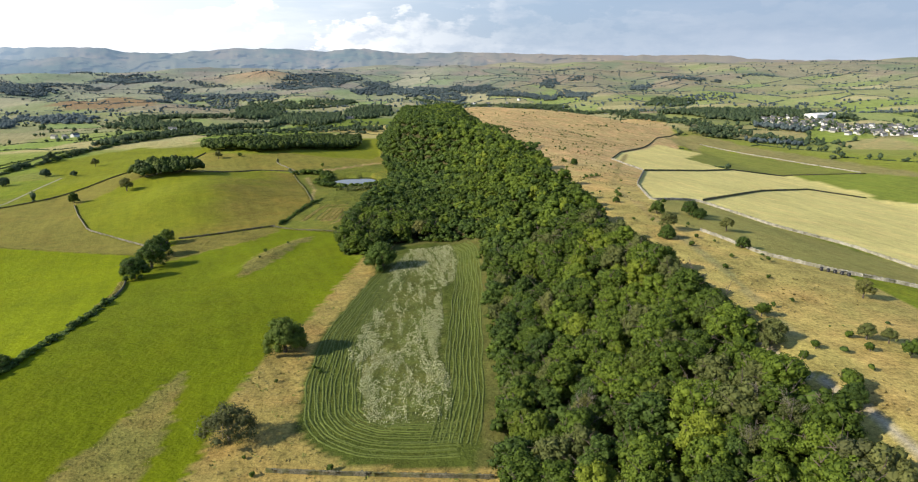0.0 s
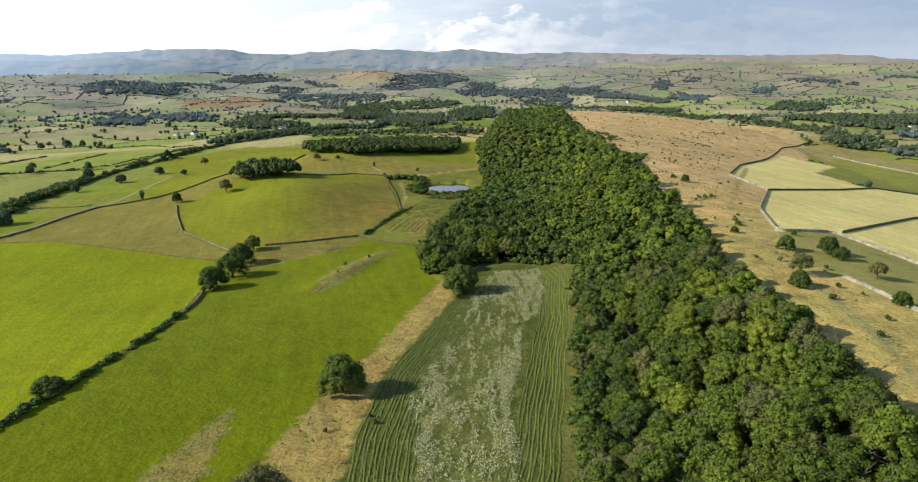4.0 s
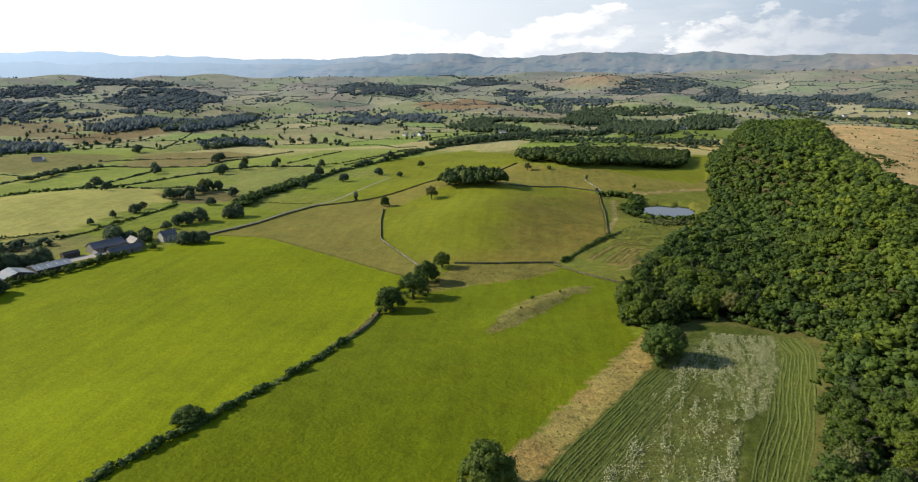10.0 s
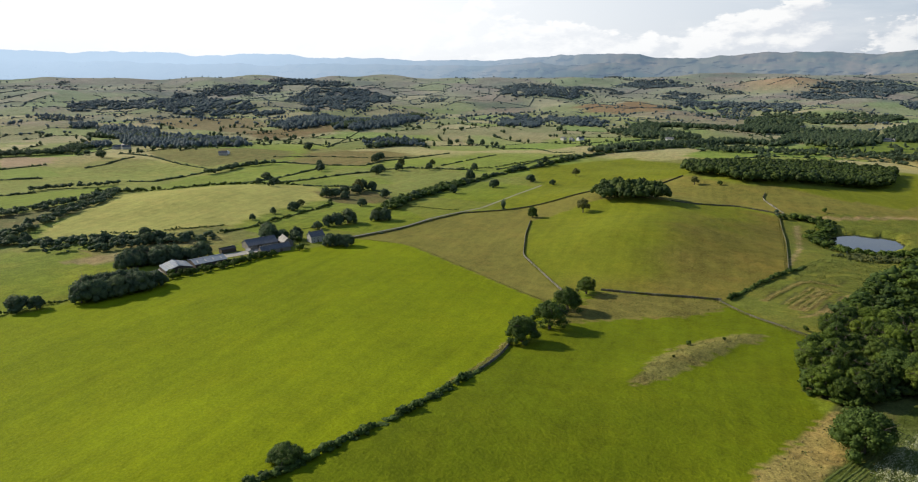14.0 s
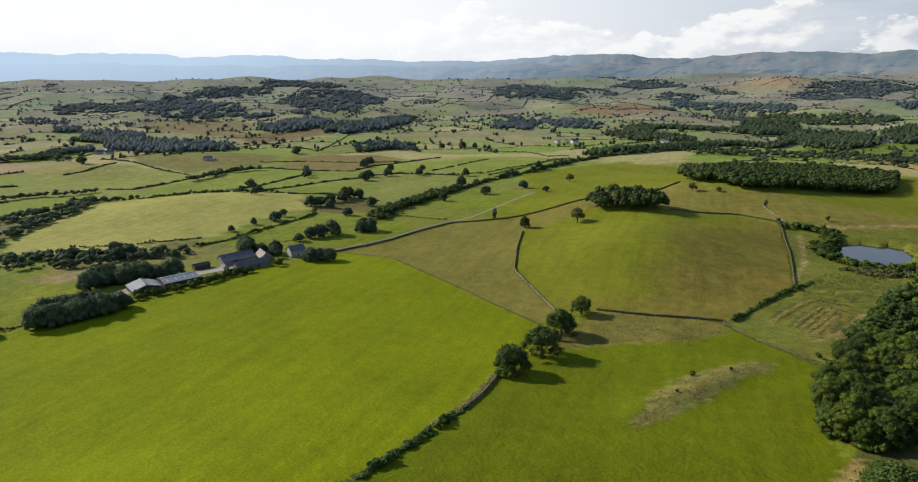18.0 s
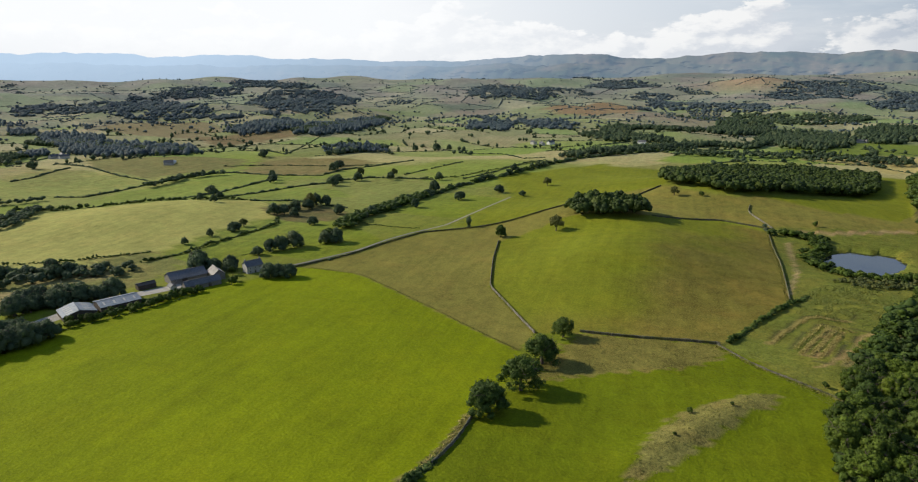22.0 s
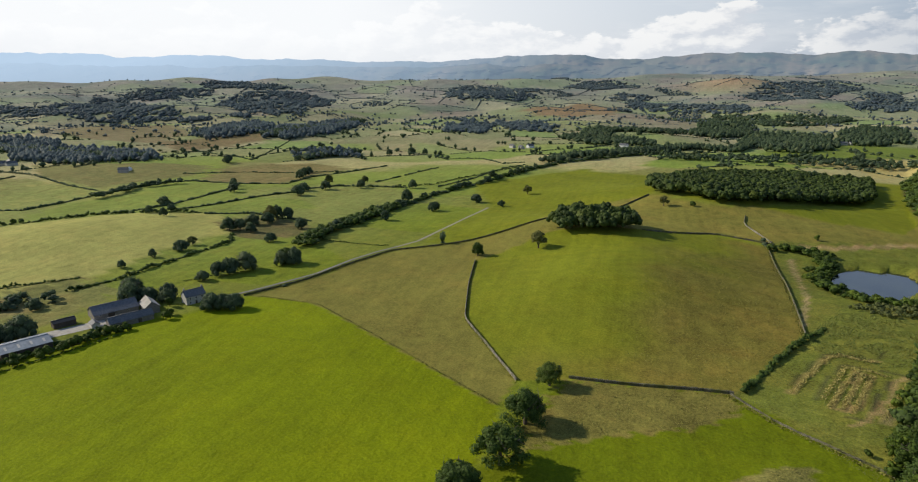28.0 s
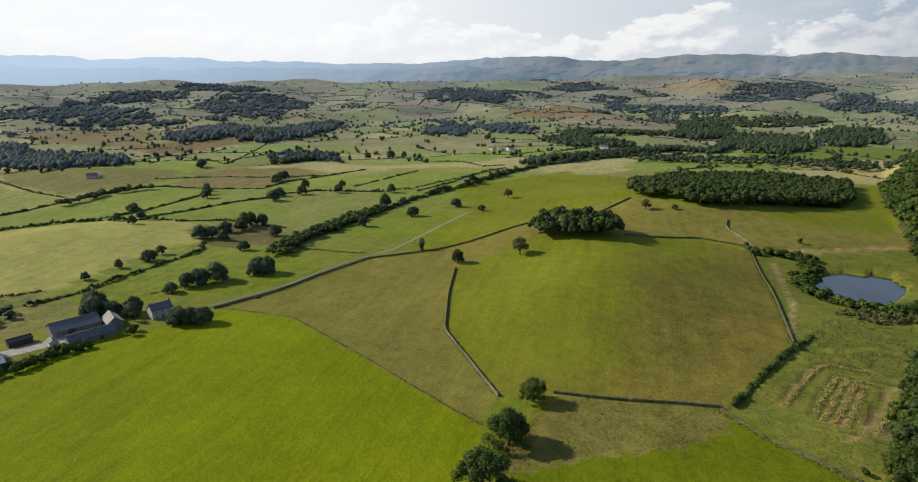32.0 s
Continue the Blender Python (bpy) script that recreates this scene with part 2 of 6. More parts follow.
M_WATER = material("pond_water", shade_water)


# ---------- meshes ----------
def mesh_of(name, v, f, mat, smooth=False, tint=None):
    """A mesh from arrays of vertices and of faces that all have the same number of corners."""
    v, f = np.asarray(v, np.float32), np.asarray(f, np.int32)
    me = bpy.data.meshes.new(name)
    me.vertices.add(len(v))
    me.vertices.foreach_set("co", v.ravel())
    me.loops.add(f.size)
    me.loops.foreach_set("vertex_index", f.ravel())
    me.polygons.add(len(f))
    me.polygons.foreach_set("loop_start", np.arange(0, f.size, f.shape[1], dtype=np.int32))
    if smooth:
        me.polygons.foreach_set("use_smooth", np.ones(len(f), bool))
    me.update(calc_edges=True)
    if tint is not None:
        me.attributes.new("tint", "FLOAT", "POINT").data.foreach_set("value", np.asarray(tint, np.float32))
    me.materials.append(mat)
    return me


def part(name, me, parent=None, label="", at=None):
    ob = new(name, me)
    if parent is not None:
        ob.parent = parent
    if at is not None:
        ob.matrix_basis = at
    if label:
        ob["label"] = label
    return ob


# ---------- the lie of the land ----------
def ease(a, b, v):
    t = np.clip((v - a) / (b - a), 0, 1)
    return t * t * (3 - 2 * t)


def swell(x, y, cx, cy, rx, ry):
    return np.exp(-((x - cx) / rx) ** 2 - ((y - cy) / ry) ** 2)


def height(x, y):
    x, y = np.asarray(x, float), np.asarray(y, float)
    z = 0.035 * (x + 70) - 0.025 * (y - 231)
    z = -28 + 14 * np.log1p(np.exp(np.clip((z + 28) / 14, -30, 30))) - 4
    z = np.minimum(z, 9) - 6 * swell(x, y, -230, 430, 130, 110)
    # limestone ridge: a wooded scarp to the west, a long pasture slope to the east
    e = x - (88 - 0.095 * (y - 250))
    top = 37 - 0.007 * np.maximum(y - 350, 0) - 0.00002 * np.maximum(y - 900, 0) ** 2
    plateau = np.maximum(top - 0.17 * np.logaddexp(0, (e - 35) / 15) * 15, -22)
    far = ease(600, 950, y)
    w = ease(-85 - 60 * far, -95 * far, e) * (1 - ease(1230, 1650, y))
    z = z * (1 - w) + np.maximum(plateau, np.minimum(z, -22)) * w
    # low rounded hills among the fields
    z = z + 9 * swell(x, y, -165, 200, 70, 90) + 14 * swell(x, y, -250, 595, 62, 85) + 15 * swell(x, y, -345, 690, 80, 60)
    z = z + 22 * swell(x, y, -300, 880, 130, 110) - 6 * swell(x, y, -125, 715, 68, 55) + 29 * swell(x, y, 255, 1180, 210, 160) + 11 * swell(x, y, -690, 430, 75, 95)
    # a low bank in the green field, and the step below the western hill field
    z = z + 3.0 * swell(x - 0.22 * (y - 395), y, -122, 395, 7.5, 40)
    # the valley floor rolls, and rises to the fells, higher to the north and east
    r = np.hypot(x + 40, y - 120)
    roll = np.sin(x / 210 + 1.3 * np.sin(y / 330)) * np.cos(y / 260 + 1.1 * np.sin(x / 410 + 1)) + 0.6 * np.sin(x / 95 + y / 130 + 2) * np.cos(y / 110 - x / 170)
    az = np.arctan2(x + 40, y - 120)
    rise = 100 + 32 * ease(-0.75, -0.15, az) + 26 * ease(-0.1, 0.15, az) - 22 * ease(0.3, 0.6, az)
    return z + 6 * roll * ease(600, 1400, r) + (8 * roll + 5 * np.sin(x / 128 + 2 * np.sin(y / 190)) * np.sin(y / 151 + 1.5 * np.sin(x / 230 + 2))) * ease(1500, 2300, r) + rise * ease(1900, 4300, r) + 30 * swell(x, y, -990, 3250, 190, 150)


def inside(x, y, poly):
    """Which of the points lie in the polygon."""
    x, y = np.asarray(x, float), np.asarray(y, float)
    hit = np.zeros(x.shape, bool)
    for (x0, y0), (x1, y1) in zip(poly, poly[1:] + poly[:1]):
        if y0 != y1:
            hit ^= ((y0 > y) != (y1 > y)) & (x < (x1 - x0) * (y - y0) / (y1 - y0) + x0)
    return hit


def along(pts, step):
    """Points every step metres on a line through the corners, with the line's direction."""
    p = np.asarray(pts, float)
    d = np.hypot(*np.diff(p, axis=0).T)
    s = np.r_[0, np.cumsum(d)]
    t = np.arange(0, s[-1] + 1e-6, step)
    q = np.stack([np.interp(t, s, p[:, 0]), np.interp(t, s, p[:, 1])], 1)
    g = np.gradient(q, axis=0) if len(q) > 1 else np.array([[1.0, 0.0]])
    return q, g / np.maximum(np.hypot(*g.T), 1e-6)[:, None]


def cells(x, y, size, seed):
    """Irregular fields: a number for the field that each point is in, and its distance to the next field."""
    x, y = x + 35 * np.sin(y / 170 + seed), y + 35 * np.sin(x / 210 + 2 * seed)
    u, v = x / size, y / size
    i0, j0 = np.floor(u), np.floor(v)
    best, second, who = np.full(x.shape, 9e9), np.full(x.shape, 9e9), np.zeros(x.shape)
    for di in (-1, 0, 1):
        for dj in (-1, 0, 1):
            i, j = i0 + di, j0 + dj
            h = np.sin(i * 127.1 + j * 311.7 + seed * 17.3) * 43758.5453
            k = np.sin(i * 269.5 + j * 183.3 + seed * 7.7) * 24634.6345
            d = np.hypot(u - i - 0.5 - 0.42 * (2 * (h % 1) - 1), (v - j - 0.5 - 0.42 * (2 * (k % 1) - 1)))
            nearer = d < best
            second = np.where(nearer, best, np.minimum(second, d))
            who = np.where(nearer, (h * 0.37 + k * 0.71) % 1, who)
            best = np.where(nearer, d, best)
    return who, (second - best) * size


# fields: base colour, how rough the sward is, corners
WOOD = [(14, 90), (13, 155), (15, 200), (15, 250), (17, 317), (16, 384), (2, 402), (-20, 415), (-42, 410), (-58, 384), (-74, 388), (-84, 430), (-88, 520), (-80, 600),
        (-72, 660), (-80, 740), (-98, 821), (-120, 960), (-150, 1180), (-130, 1300), (-30, 1300), (-12, 1180), (8, 1020), (22, 853), (42, 700), (57, 552), (67, 400),
        (69, 300), (75, 220), (79, 170), (82, 128), (78, 90)]
POND = [(-147, 700), (-147, 716), (-145, 732), (-139, 744), (-130, 749), (-120, 752), (-106, 753), (-97, 738), (-96, 718), (-101, 692), (-105, 676), (-111, 668), (-117, 663), (-125, 665), (-132, 682), (-140, 692)]
HAY = [(-51, 174), (-56, 206), (-59, 246), (-55, 285), (-48, 338), (-46, 362), (-38, 402), (-18, 408), (2, 395), (11, 378), (12, 317), (10, 270), (9, 223),
       (9, 195), (7.5, 173), (5, 153), (-14, 152.5), (-31, 155), (-44, 164)]
VIVID, GREEN, OLIVE = (0.153, 0.192, 0.002), (0.147, 0.169, 0.011), (0.168, 0.158, 0.034)
STRAW, TAN, PALE, RUSH = (0.240, 0.196, 0.060), (0.370, 0.282, 0.125), (0.520, 0.465, 0.175), (0.130, 0.150, 0.024)
WHITE_STRIP = [(-40, 361), (-33, 392), (-5, 400), (0, 367), (-2, 323), (-9, 309), (-7, 271), (-7, 232), (-3, 210), (-2, 189), (-4, 170), (-12, 176), (-19, 175), (-25, 173), (-32, 179), (-33, 194), (-41, 212), (-45, 233), (-43, 262), (-41, 289), (-42, 317)]
FIELDS = []
FIELDS.append((GREEN, 0.2, [(-403, 616), (-376, 671), (-371, 805), (-335, 836), (-398, 1087), (-560, 1100), (-585, 860), (-480, 751), (-430, 597)]))
FIELDS.append((OLIVE, 0.5, [(-347, 652), (-376, 671), (-371, 805), (-335, 836), (-257, 828), (-220, 868), (-157, 1007), (-100, 1010), (-98, 821), (-120, 780), (-199, 760), (-243, 752), (-289, 706)]))
FIELDS.append((GREEN, 0.1, [(-335, 836), (-220, 868), (-157, 1007), (-184, 1230), (-60, 1230), (-100, 1010), (-120, 860)]))
FIELDS.append((RUSH, 0.9, [(-137, 575), (-196, 749), (-199, 765), (-150, 800), (-98, 821), (-70, 640), (-80, 560), (-80, 440), (-146, 484)]))
FIELDS.append((OLIVE, 0.25, [(-223, 416), (-298, 431), (-381, 444), (-429, 426), (-426, 471), (-436, 540), (-436, 563), (-403, 616), (-376, 671), (-362, 670), (-347, 652), (-362, 578), (-295, 483), (-230, 441)]))
FIELDS.append((GREEN, 0.15, [(-230, 441), (-295, 483), (-362, 578), (-347, 652), (-289, 706), (-243, 752), (-196, 749), (-137, 575), (-146, 484), (-160, 479), (-212, 456)]))
# The drier flank of the rounded pasture, its colour darkened for shade.
FIELDS.append(((0.142, 0.127, 0.024), 0.6, [(-225, 745), (-196, 749), (-137, 575), (-146, 484), (-160, 479), (-205, 470), (-215, 540), (-222, 610), (-232, 690)]))
FIELDS.append((VIVID, 0.05, [(-172, -650), (-163, 205), (-168, 252), (-176, 290), (-194, 346), (-210, 400), (-223, 416), (-298, 431), (-381, 444), (-429, 426), (-419, 405), (-436, 360), (-432, 313), (-424, 270), (-416, 214), (-400, -650)]))
FIELDS.append(((0.108, 0.139, 0.003), 0.12, [(-172, -650), (-163, 205), (-168, 252), (-176, 290), (-194, 346), (-205, 410), (-212, 452), (-160, 478), (-146, 484), (-110, 465), (-82, 450), (-73, 387), (-60, 369), (-63, 350), (-70, 264), (-77, 228), (-78, 197), (-75, 159), (-71, -650)]))
FIELDS.append(((0.150, 0.137, 0.032), 0.7, [(-212, 455), (-160, 479), (-146, 484), (-138, 472), (-150, 446), (-172, 425), (-200, 385), (-206, 420)]))
FIELDS.append(((0.165, 0.156, 0.044), 0.9, [(-128, 342), (-131, 360), (-134, 381), (-132, 406), (-126, 422), (-116, 437), (-107, 442), (-105, 434), (-111, 418), (-112, 403), (-115, 388), (-117, 370), (-123, 350)]))
FIELDS.append(((0.165, 0.160, 0.042), 0.9, [(-114, 120), (-112, 150), (-107, 168), (-105, 187), (-102, 214), (-97, 199), (-93, 185), (-90, 169), (-86, 146), (-84, 120)]))
FIELDS.append((STRAW, 0.8, [(-71, -650), (-75, 159), (-78, 197), (-77, 230), (-70, 266), (-63, 352), (-60, 375), (-44, 375), (-48, 338), (-55, 285), (-59, 246), (-56, 206), (-51, 174), (-44, 165), (-31, 154), (14, 152), (14, -650)]))
FIELDS.append(((0.060, 0.080, 0.014), 0.5, HAY))
FIELDS.append(((0.285, 0.285, 0.082), 0.25, [(-800, 350), (-786, 415), (-742, 490), (-680, 554), (-595, 514), (-584, 457), (-555, 390), (-545, 340), (-570, 290), (-598, 255), (-625, 243), (-680, 272), (-720, 300), (-760, 330)]))
FIELDS.append(((0.065, 0.066, 0.026), 0.6, WOOD))
FIELDS.append(((0.145, 0.152, 0.045), 0.9, [(-545, 250), (-560, 370), (-500, 380), (-470, 330), (-480, 270)]))
FIELDS.append((PALE, 0.15, [(142, 583), (180, 700), (300, 960), (362, 944), (291, 808), (310, 725), (246, 630), (154, 519)]))
FIELDS.append(((0.158, 0.178, 0.038), 0.2, [(362, 944), (391, 1023), (518, 804), (416, 781), (319, 729), (291, 808)]))
FIELDS.append((PALE, 0.15, [(154, 519), (246, 630), (319, 729), (416, 781), (440, 650), (422, 638), (351, 622), (251, 514), (151, 381), (111, 356), (119, 415)]))
FIELDS.append((PALE, 0.2, [(151, 381), (251, 514), (351, 622), (422, 638), (520, 560), (400, 380), (230, 230), (204, 266), (193, 299), (167, 322), (145, 376)]))
FIELDS.append(((0.205, 0.200, 0.060), 0.2, [(111, 356), (145, 376), (167, 322), (204, 266), (240, 200), (175, 227), (147, 233), (125, 248), (119, 270), (105, 300)]))
FIELDS.append(((0.155, 0.195, 0.030), 0.2, [(422, 638), (440, 650), (416, 781), (518, 804), (640, 700), (520, 560)]))
FIELDS.append(((0.118, 0.140, 0.036), 0.8, WHITE_STRIP))
FIELDS.append(((0.205, 0.190, 0.070), 0.4, [(362, 946), (340, 1050), (420, 1120), (520, 960), (640, 720), (520, 808), (391, 1025)]))
FIELDS.append(((0.36, 0.31, 0.12), 0.2, [(-330, 1386), (-227, 1510), (-148, 1589), (-140, 1387), (-191, 1284), (-224, 1387)]))
FIELDS.append(((0.13, 0.175, 0.03), 0.1, [(-400, 1480), (-323, 1801), (-144, 1772), (-149, 1603), (-319, 1409)]))
FIELDS.append(((0.168, 0.15, 0.055), 0.7, [(-927, 655), (-1007, 748), (-1020, 844), (-955, 903), (-851, 883), (-837, 804), (-801, 719)]))
FIELDS.append(((0.152, 0.152, 0.05), 0.6, [(-1294, 574), (-1145, 700), (-1048, 760), (-984, 691), (-974, 635), (-963, 546), (-1047, 540), (-1146, 530)]))
FIELDS.append(((0.165, 0.135, 0.065), 0.7, [(-1477, 869), (-1495, 1033), (-1416, 1113), (-1345, 1056), (-1314, 958), (-1341, 845)]))
FIELDS.append(((0.175, 0.155, 0.078), 0.6, [(-1820, 794), (-2105, 1034), (-1889, 1113), (-1586, 1013), (-1460, 846), (-1664, 781)]))
FIELDS.append(((0.2, 0.15, 0.085), 0.6, [(-1363, 2141), (-1385, 2504), (-1156, 2477), (-968, 2034), (-1118, 2016), (-1276, 2054)]))
FIELDS.append(((0.300, 0.230, 0.140), 0.2, [(-1273, 337), (-1237, 408), (-1138, 376), (-1129, 311)]))
FIELDS.append(((0.190, 0.245, 0.055), 0.1, [(-1123, 310), (-1110, 350), (-1036, 365), (-1013, 335), (-1031, 292)]))
FIELDS.append(((0.175, 0.225, 0.040), 0.1, [(-891, 255), (-888, 300), (-894, 345), (-878, 387), (-830, 375), (-801, 330), (-780, 303), (-760, 240)]))
FIELDS.append(((0.120, 0.125, 0.048), 0.8, [(-755, 235), (-775, 300), (-800, 345), (-760, 335), (-720, 302), (-675, 256), (-630, 215)]))
FIELDS.append(((0.225, 0.190, 0.085), 0.8, [(-518, 232), (-523, 249), (-519, 271), (-496, 284), (-496, 248)]))
FIELDS.append(((0.200, 0.180, 0.070), 0.7, [(-560, 300), (-530, 330), (-500, 330), (-505, 300), (-540, 275)]))
FIELDS.append(((0.115, 0.110, 0.040), 0.8, [(-639, 524), (-649, 563), (-607, 582), (-558, 578), (-543, 555), (-547, 522), (-573, 509)]))


# trodden or mown lines: colour, width, line
LINES = []
LINES += [((0.285, 0.235, 0.092), 4.0, [(98, 300), (100, 404), (128, 503), (182, 683)])]
LINES += [((0.21, 0.20, 0.08), 3.5, [(95, 165), (100, 230), (98, 300)])]
LINES += [((0.33, 0.30, 0.22), 2.2, [(92, 100), (91, 121), (90, 137), (86, 150), (84, 165)])]
LINES += [((0.27, 0.22, 0.10), 3.0, [(-180, 735), (-165, 690), (-149, 639), (-140, 585)])]
LINES += [((0.215, 0.180, 0.060), 3.0, [(-127, 499), (-125, 523), (-122, 547), (-117, 554), (-109, 553), (-103, 555)])]
LINES += [((0.070, 0.080, 0.022), 1.6, [(-129, 506), (-127, 523), (-124, 549), (-117, 557), (-109, 556), (-103, 557), (-101, 567), (-105, 575)])]
LINES += [((0.075, 0.085, 0.025), 1.8, [(-118, 497), (-117, 520), (-114, 542), (-99, 544), (-92, 545), (-88, 539)])]
LINES += [((0.225, 0.185, 0.064), 2.4, [(-111.5 + 4.2 * k, 494), (-108.5 + 3.4 * k, 538 - 1.5 * k)]) for k in range(3)]
LINES += [((0.060, 0.062, 0.026), 1.9, [(-99, 488), (-97, 510), (-95.5, 534)]), ((0.075, 0.080, 0.026), 1.3, [(-115, 491), (-111, 491), (-100, 490), (-88, 492)])]
LINES += [((0.21, 0.185, 0.075), 6.0, [(-92, 494), (-91, 504)]), ((0.25, 0.20, 0.08), 2.4, [(-101, 484), (-98, 489), (-94, 512), (-93, 536), (-87, 548)])]
LINES += [((0.26, 0.20, 0.09), 9.0, [(-189, 758), (-156, 780), (-106, 826)])]
LINES += [((0.19, 0.165, 0.06), 3.0, [(-196, 346), (-188, 328), (-182, 308), (-179, 290)])]


def off_line(x, y, pts):
    """Distance of each point to a line."""
    d = np.full(x.shape, 9e9)
    for (x0, y0), (x1, y1) in zip(pts, pts[1:]):
        t = np.clip(((x - x0) * (x1 - x0) + (y - y0) * (y1 - y0)) / ((x1 - x0) ** 2 + (y1 - y0) ** 2), 0, 1)
        d = np.minimum(d, np.hypot(x - x0 - t * (x1 - x0), y - y0 - t * (y1 - y0)))
    return d


def cover_of(x, y):
    """Colour and roughness of the sward at each point; distance haze is painted in."""
    r = np.hypot(x + 40, y - 120)
    who, gap = cells(x, y, 128.0, 3.0)
    big, far_gap = cells(x, y, 165.0, 5.0)
    who = np.where(r > 2300, big, who)
    kinds = np.array([(0.135, 0.175, 0.022), (0.150, 0.172, 0.036), (0.160, 0.170, 0.050), (0.118, 0.140, 0.030), (0.165, 0.160, 0.055), (0.195, 0.180, 0.070), (0.128, 0.180, 0.024), (0.150, 0.150, 0.045), (0.240, 0.225, 0.095), (0.160, 0.190, 0.045)])
    c = kinds[np.minimum((who * 10).astype(int), 9)]
    lush = ease(1180, 980, r + 60 * np.sin(x / 90) * np.sin(y / 130))[..., None]
    sward = np.where(who[..., None] < 0.5, np.array((0.140, 0.178, 0.014)), np.array((0.146, 0.170, 0.024)))
    # The western sward is paled towards how it looks through haze.
    dull = ease(-440, -620, x)[..., None]
    sward = sward * (1 - dull) + np.where(who[..., None] < 0.5, np.array((0.150, 0.192, 0.036)), np.array((0.166, 0.190, 0.050))) * dull
    c = c * (1 - lush) + sward * lush
    t = 0.2 + 0.5 * ((who * 37) % 1)
    # Farther fields are painted brighter, for the haze over them.
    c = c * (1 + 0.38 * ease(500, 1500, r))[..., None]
    # rough moor with bracken, in broad patches, more of it up the fells
    wild = np.sin(x / 230 + 1.7 * np.sin(y / 340)) * np.cos(y / 270 + 1.4 * np.sin(x / 300 + 1)) + 0.5 * np.sin(x / 87 + 2 * np.sin(y / 120)) * np.sin(y / 71 + x / 300)
    east = ease(-0.08, 0.2, np.arctan2(x + 40, y - 120))
    moor = (ease(0.3, 0.75, wild + 0.5 * ease(2400, 4000, r) + 0.5 * east * ease(2100, 2900, r)) * ease(1300, 1700, r))[..., None]
    bent = np.where(np.sin(x / 140 + 2.2 * np.sin(y / 105))[..., None] > 0.3, np.array((0.215, 0.160, 0.090)), np.array((0.195, 0.172, 0.085)))
    bent = np.where(np.sin(x / 95 + y / 160 + 2.0 * np.sin(y / 140 + 1))[..., None] > 0.75, np.array((0.105, 0.130, 0.050)), bent)
    c = c * (1 - 0.8 * moor) + bent * 0.8 * moor
    # haze painted into the far ground: a pale blue-grey mixed in with distance
    haze_share = ((0.25 * ease(1000, 1700, r) + 0.30 * ease(1800, 3200, r)) * (1 - 0.4 * east))[..., None]
    c = c * (1 - haze_share) + np.array((0.188, 0.225, 0.250)) * haze_share
    tor = swell(x, y, -990, 3250, 210, 170)[..., None]
    c = c * (1 - tor) + np.array((0.27, 0.20, 0.13)) * tor
    e = x - (88 - 0.095 * (y - 250))
    heath = (e > -14) & (e < 60 + 0.36 * np.maximum(y - 250, 0)) & (y < 1560) & (e < 480)
    c[heath], t[heath] = TAN, 0.9
    near = heath & (y < 520)
    c[near] = c[near] * (1 - 0.65 * ease(560, 300, y[near]))[:, None] + np.array((0.250, 0.232, 0.056)) * (0.65 * ease(560, 300, y[near]))[:, None]
    m = (x > -62) & (x < 30) & (y > 140) & (y < 425)
    c[m], t[m] = (0.080, 0.090, 0.024), 0.7
    loose = np.random.default_rng(5)
    jx, jy = x + loose.normal(size=x.shape) * 5, y + loose.normal(size=x.shape) * 5
    for k, (colour, tuft, poly) in enumerate(FIELDS):
        m = inside(x + (jx - x) * 0.4, y + (jy - y) * 0.4, poly) if k in (9, 16, 23, 27, 28, 29, 30, 31, 32) else inside(x + (jx - x) * 0.2, y + (jy - y) * 0.2, poly) if k in (10, 11, 12) else inside(x, y, poly)
        if k == 6:
            # the rounded pasture dries out by degrees; its far flank's shade is painted in
            m6, c6 = m | inside(x, y, FIELDS[5][2]), np.array(colour)
            dry = ease(-262, -178, x + 0.07 * (y - 600) + 14 * np.sin(x / 17 + y / 29) + 9 * np.sin(y / 11 - x / 23))[m6][:, None]
            c[m6], t[m6] = np.array(GREEN) * (1 - dry) + c6 * dry, 0.15 + 0.4 * dry[:, 0]
            continue
        c[m], t[m] = colour, tuft
    for colour, wide, line in LINES:
        m = off_line(x, y, line) < wide / 2
        c[m] = colour
    return c, t


def axis(lo, hi, a, b, d):
    """Coordinates at steps of d between a and b, and ever wider ones out to lo and hi."""
    out = list(np.arange(a, b, d))
    s = d
    while out[-1] < hi:
        s = min(s * 1.03, 36)
        out.append(out[-1] + s)
    s, left = d, []
    last = a
    while last > lo:
        s = min(s * 1.03, 36)
        last -= s
        left.append(last)
    return np.array(left[::-1] + out)


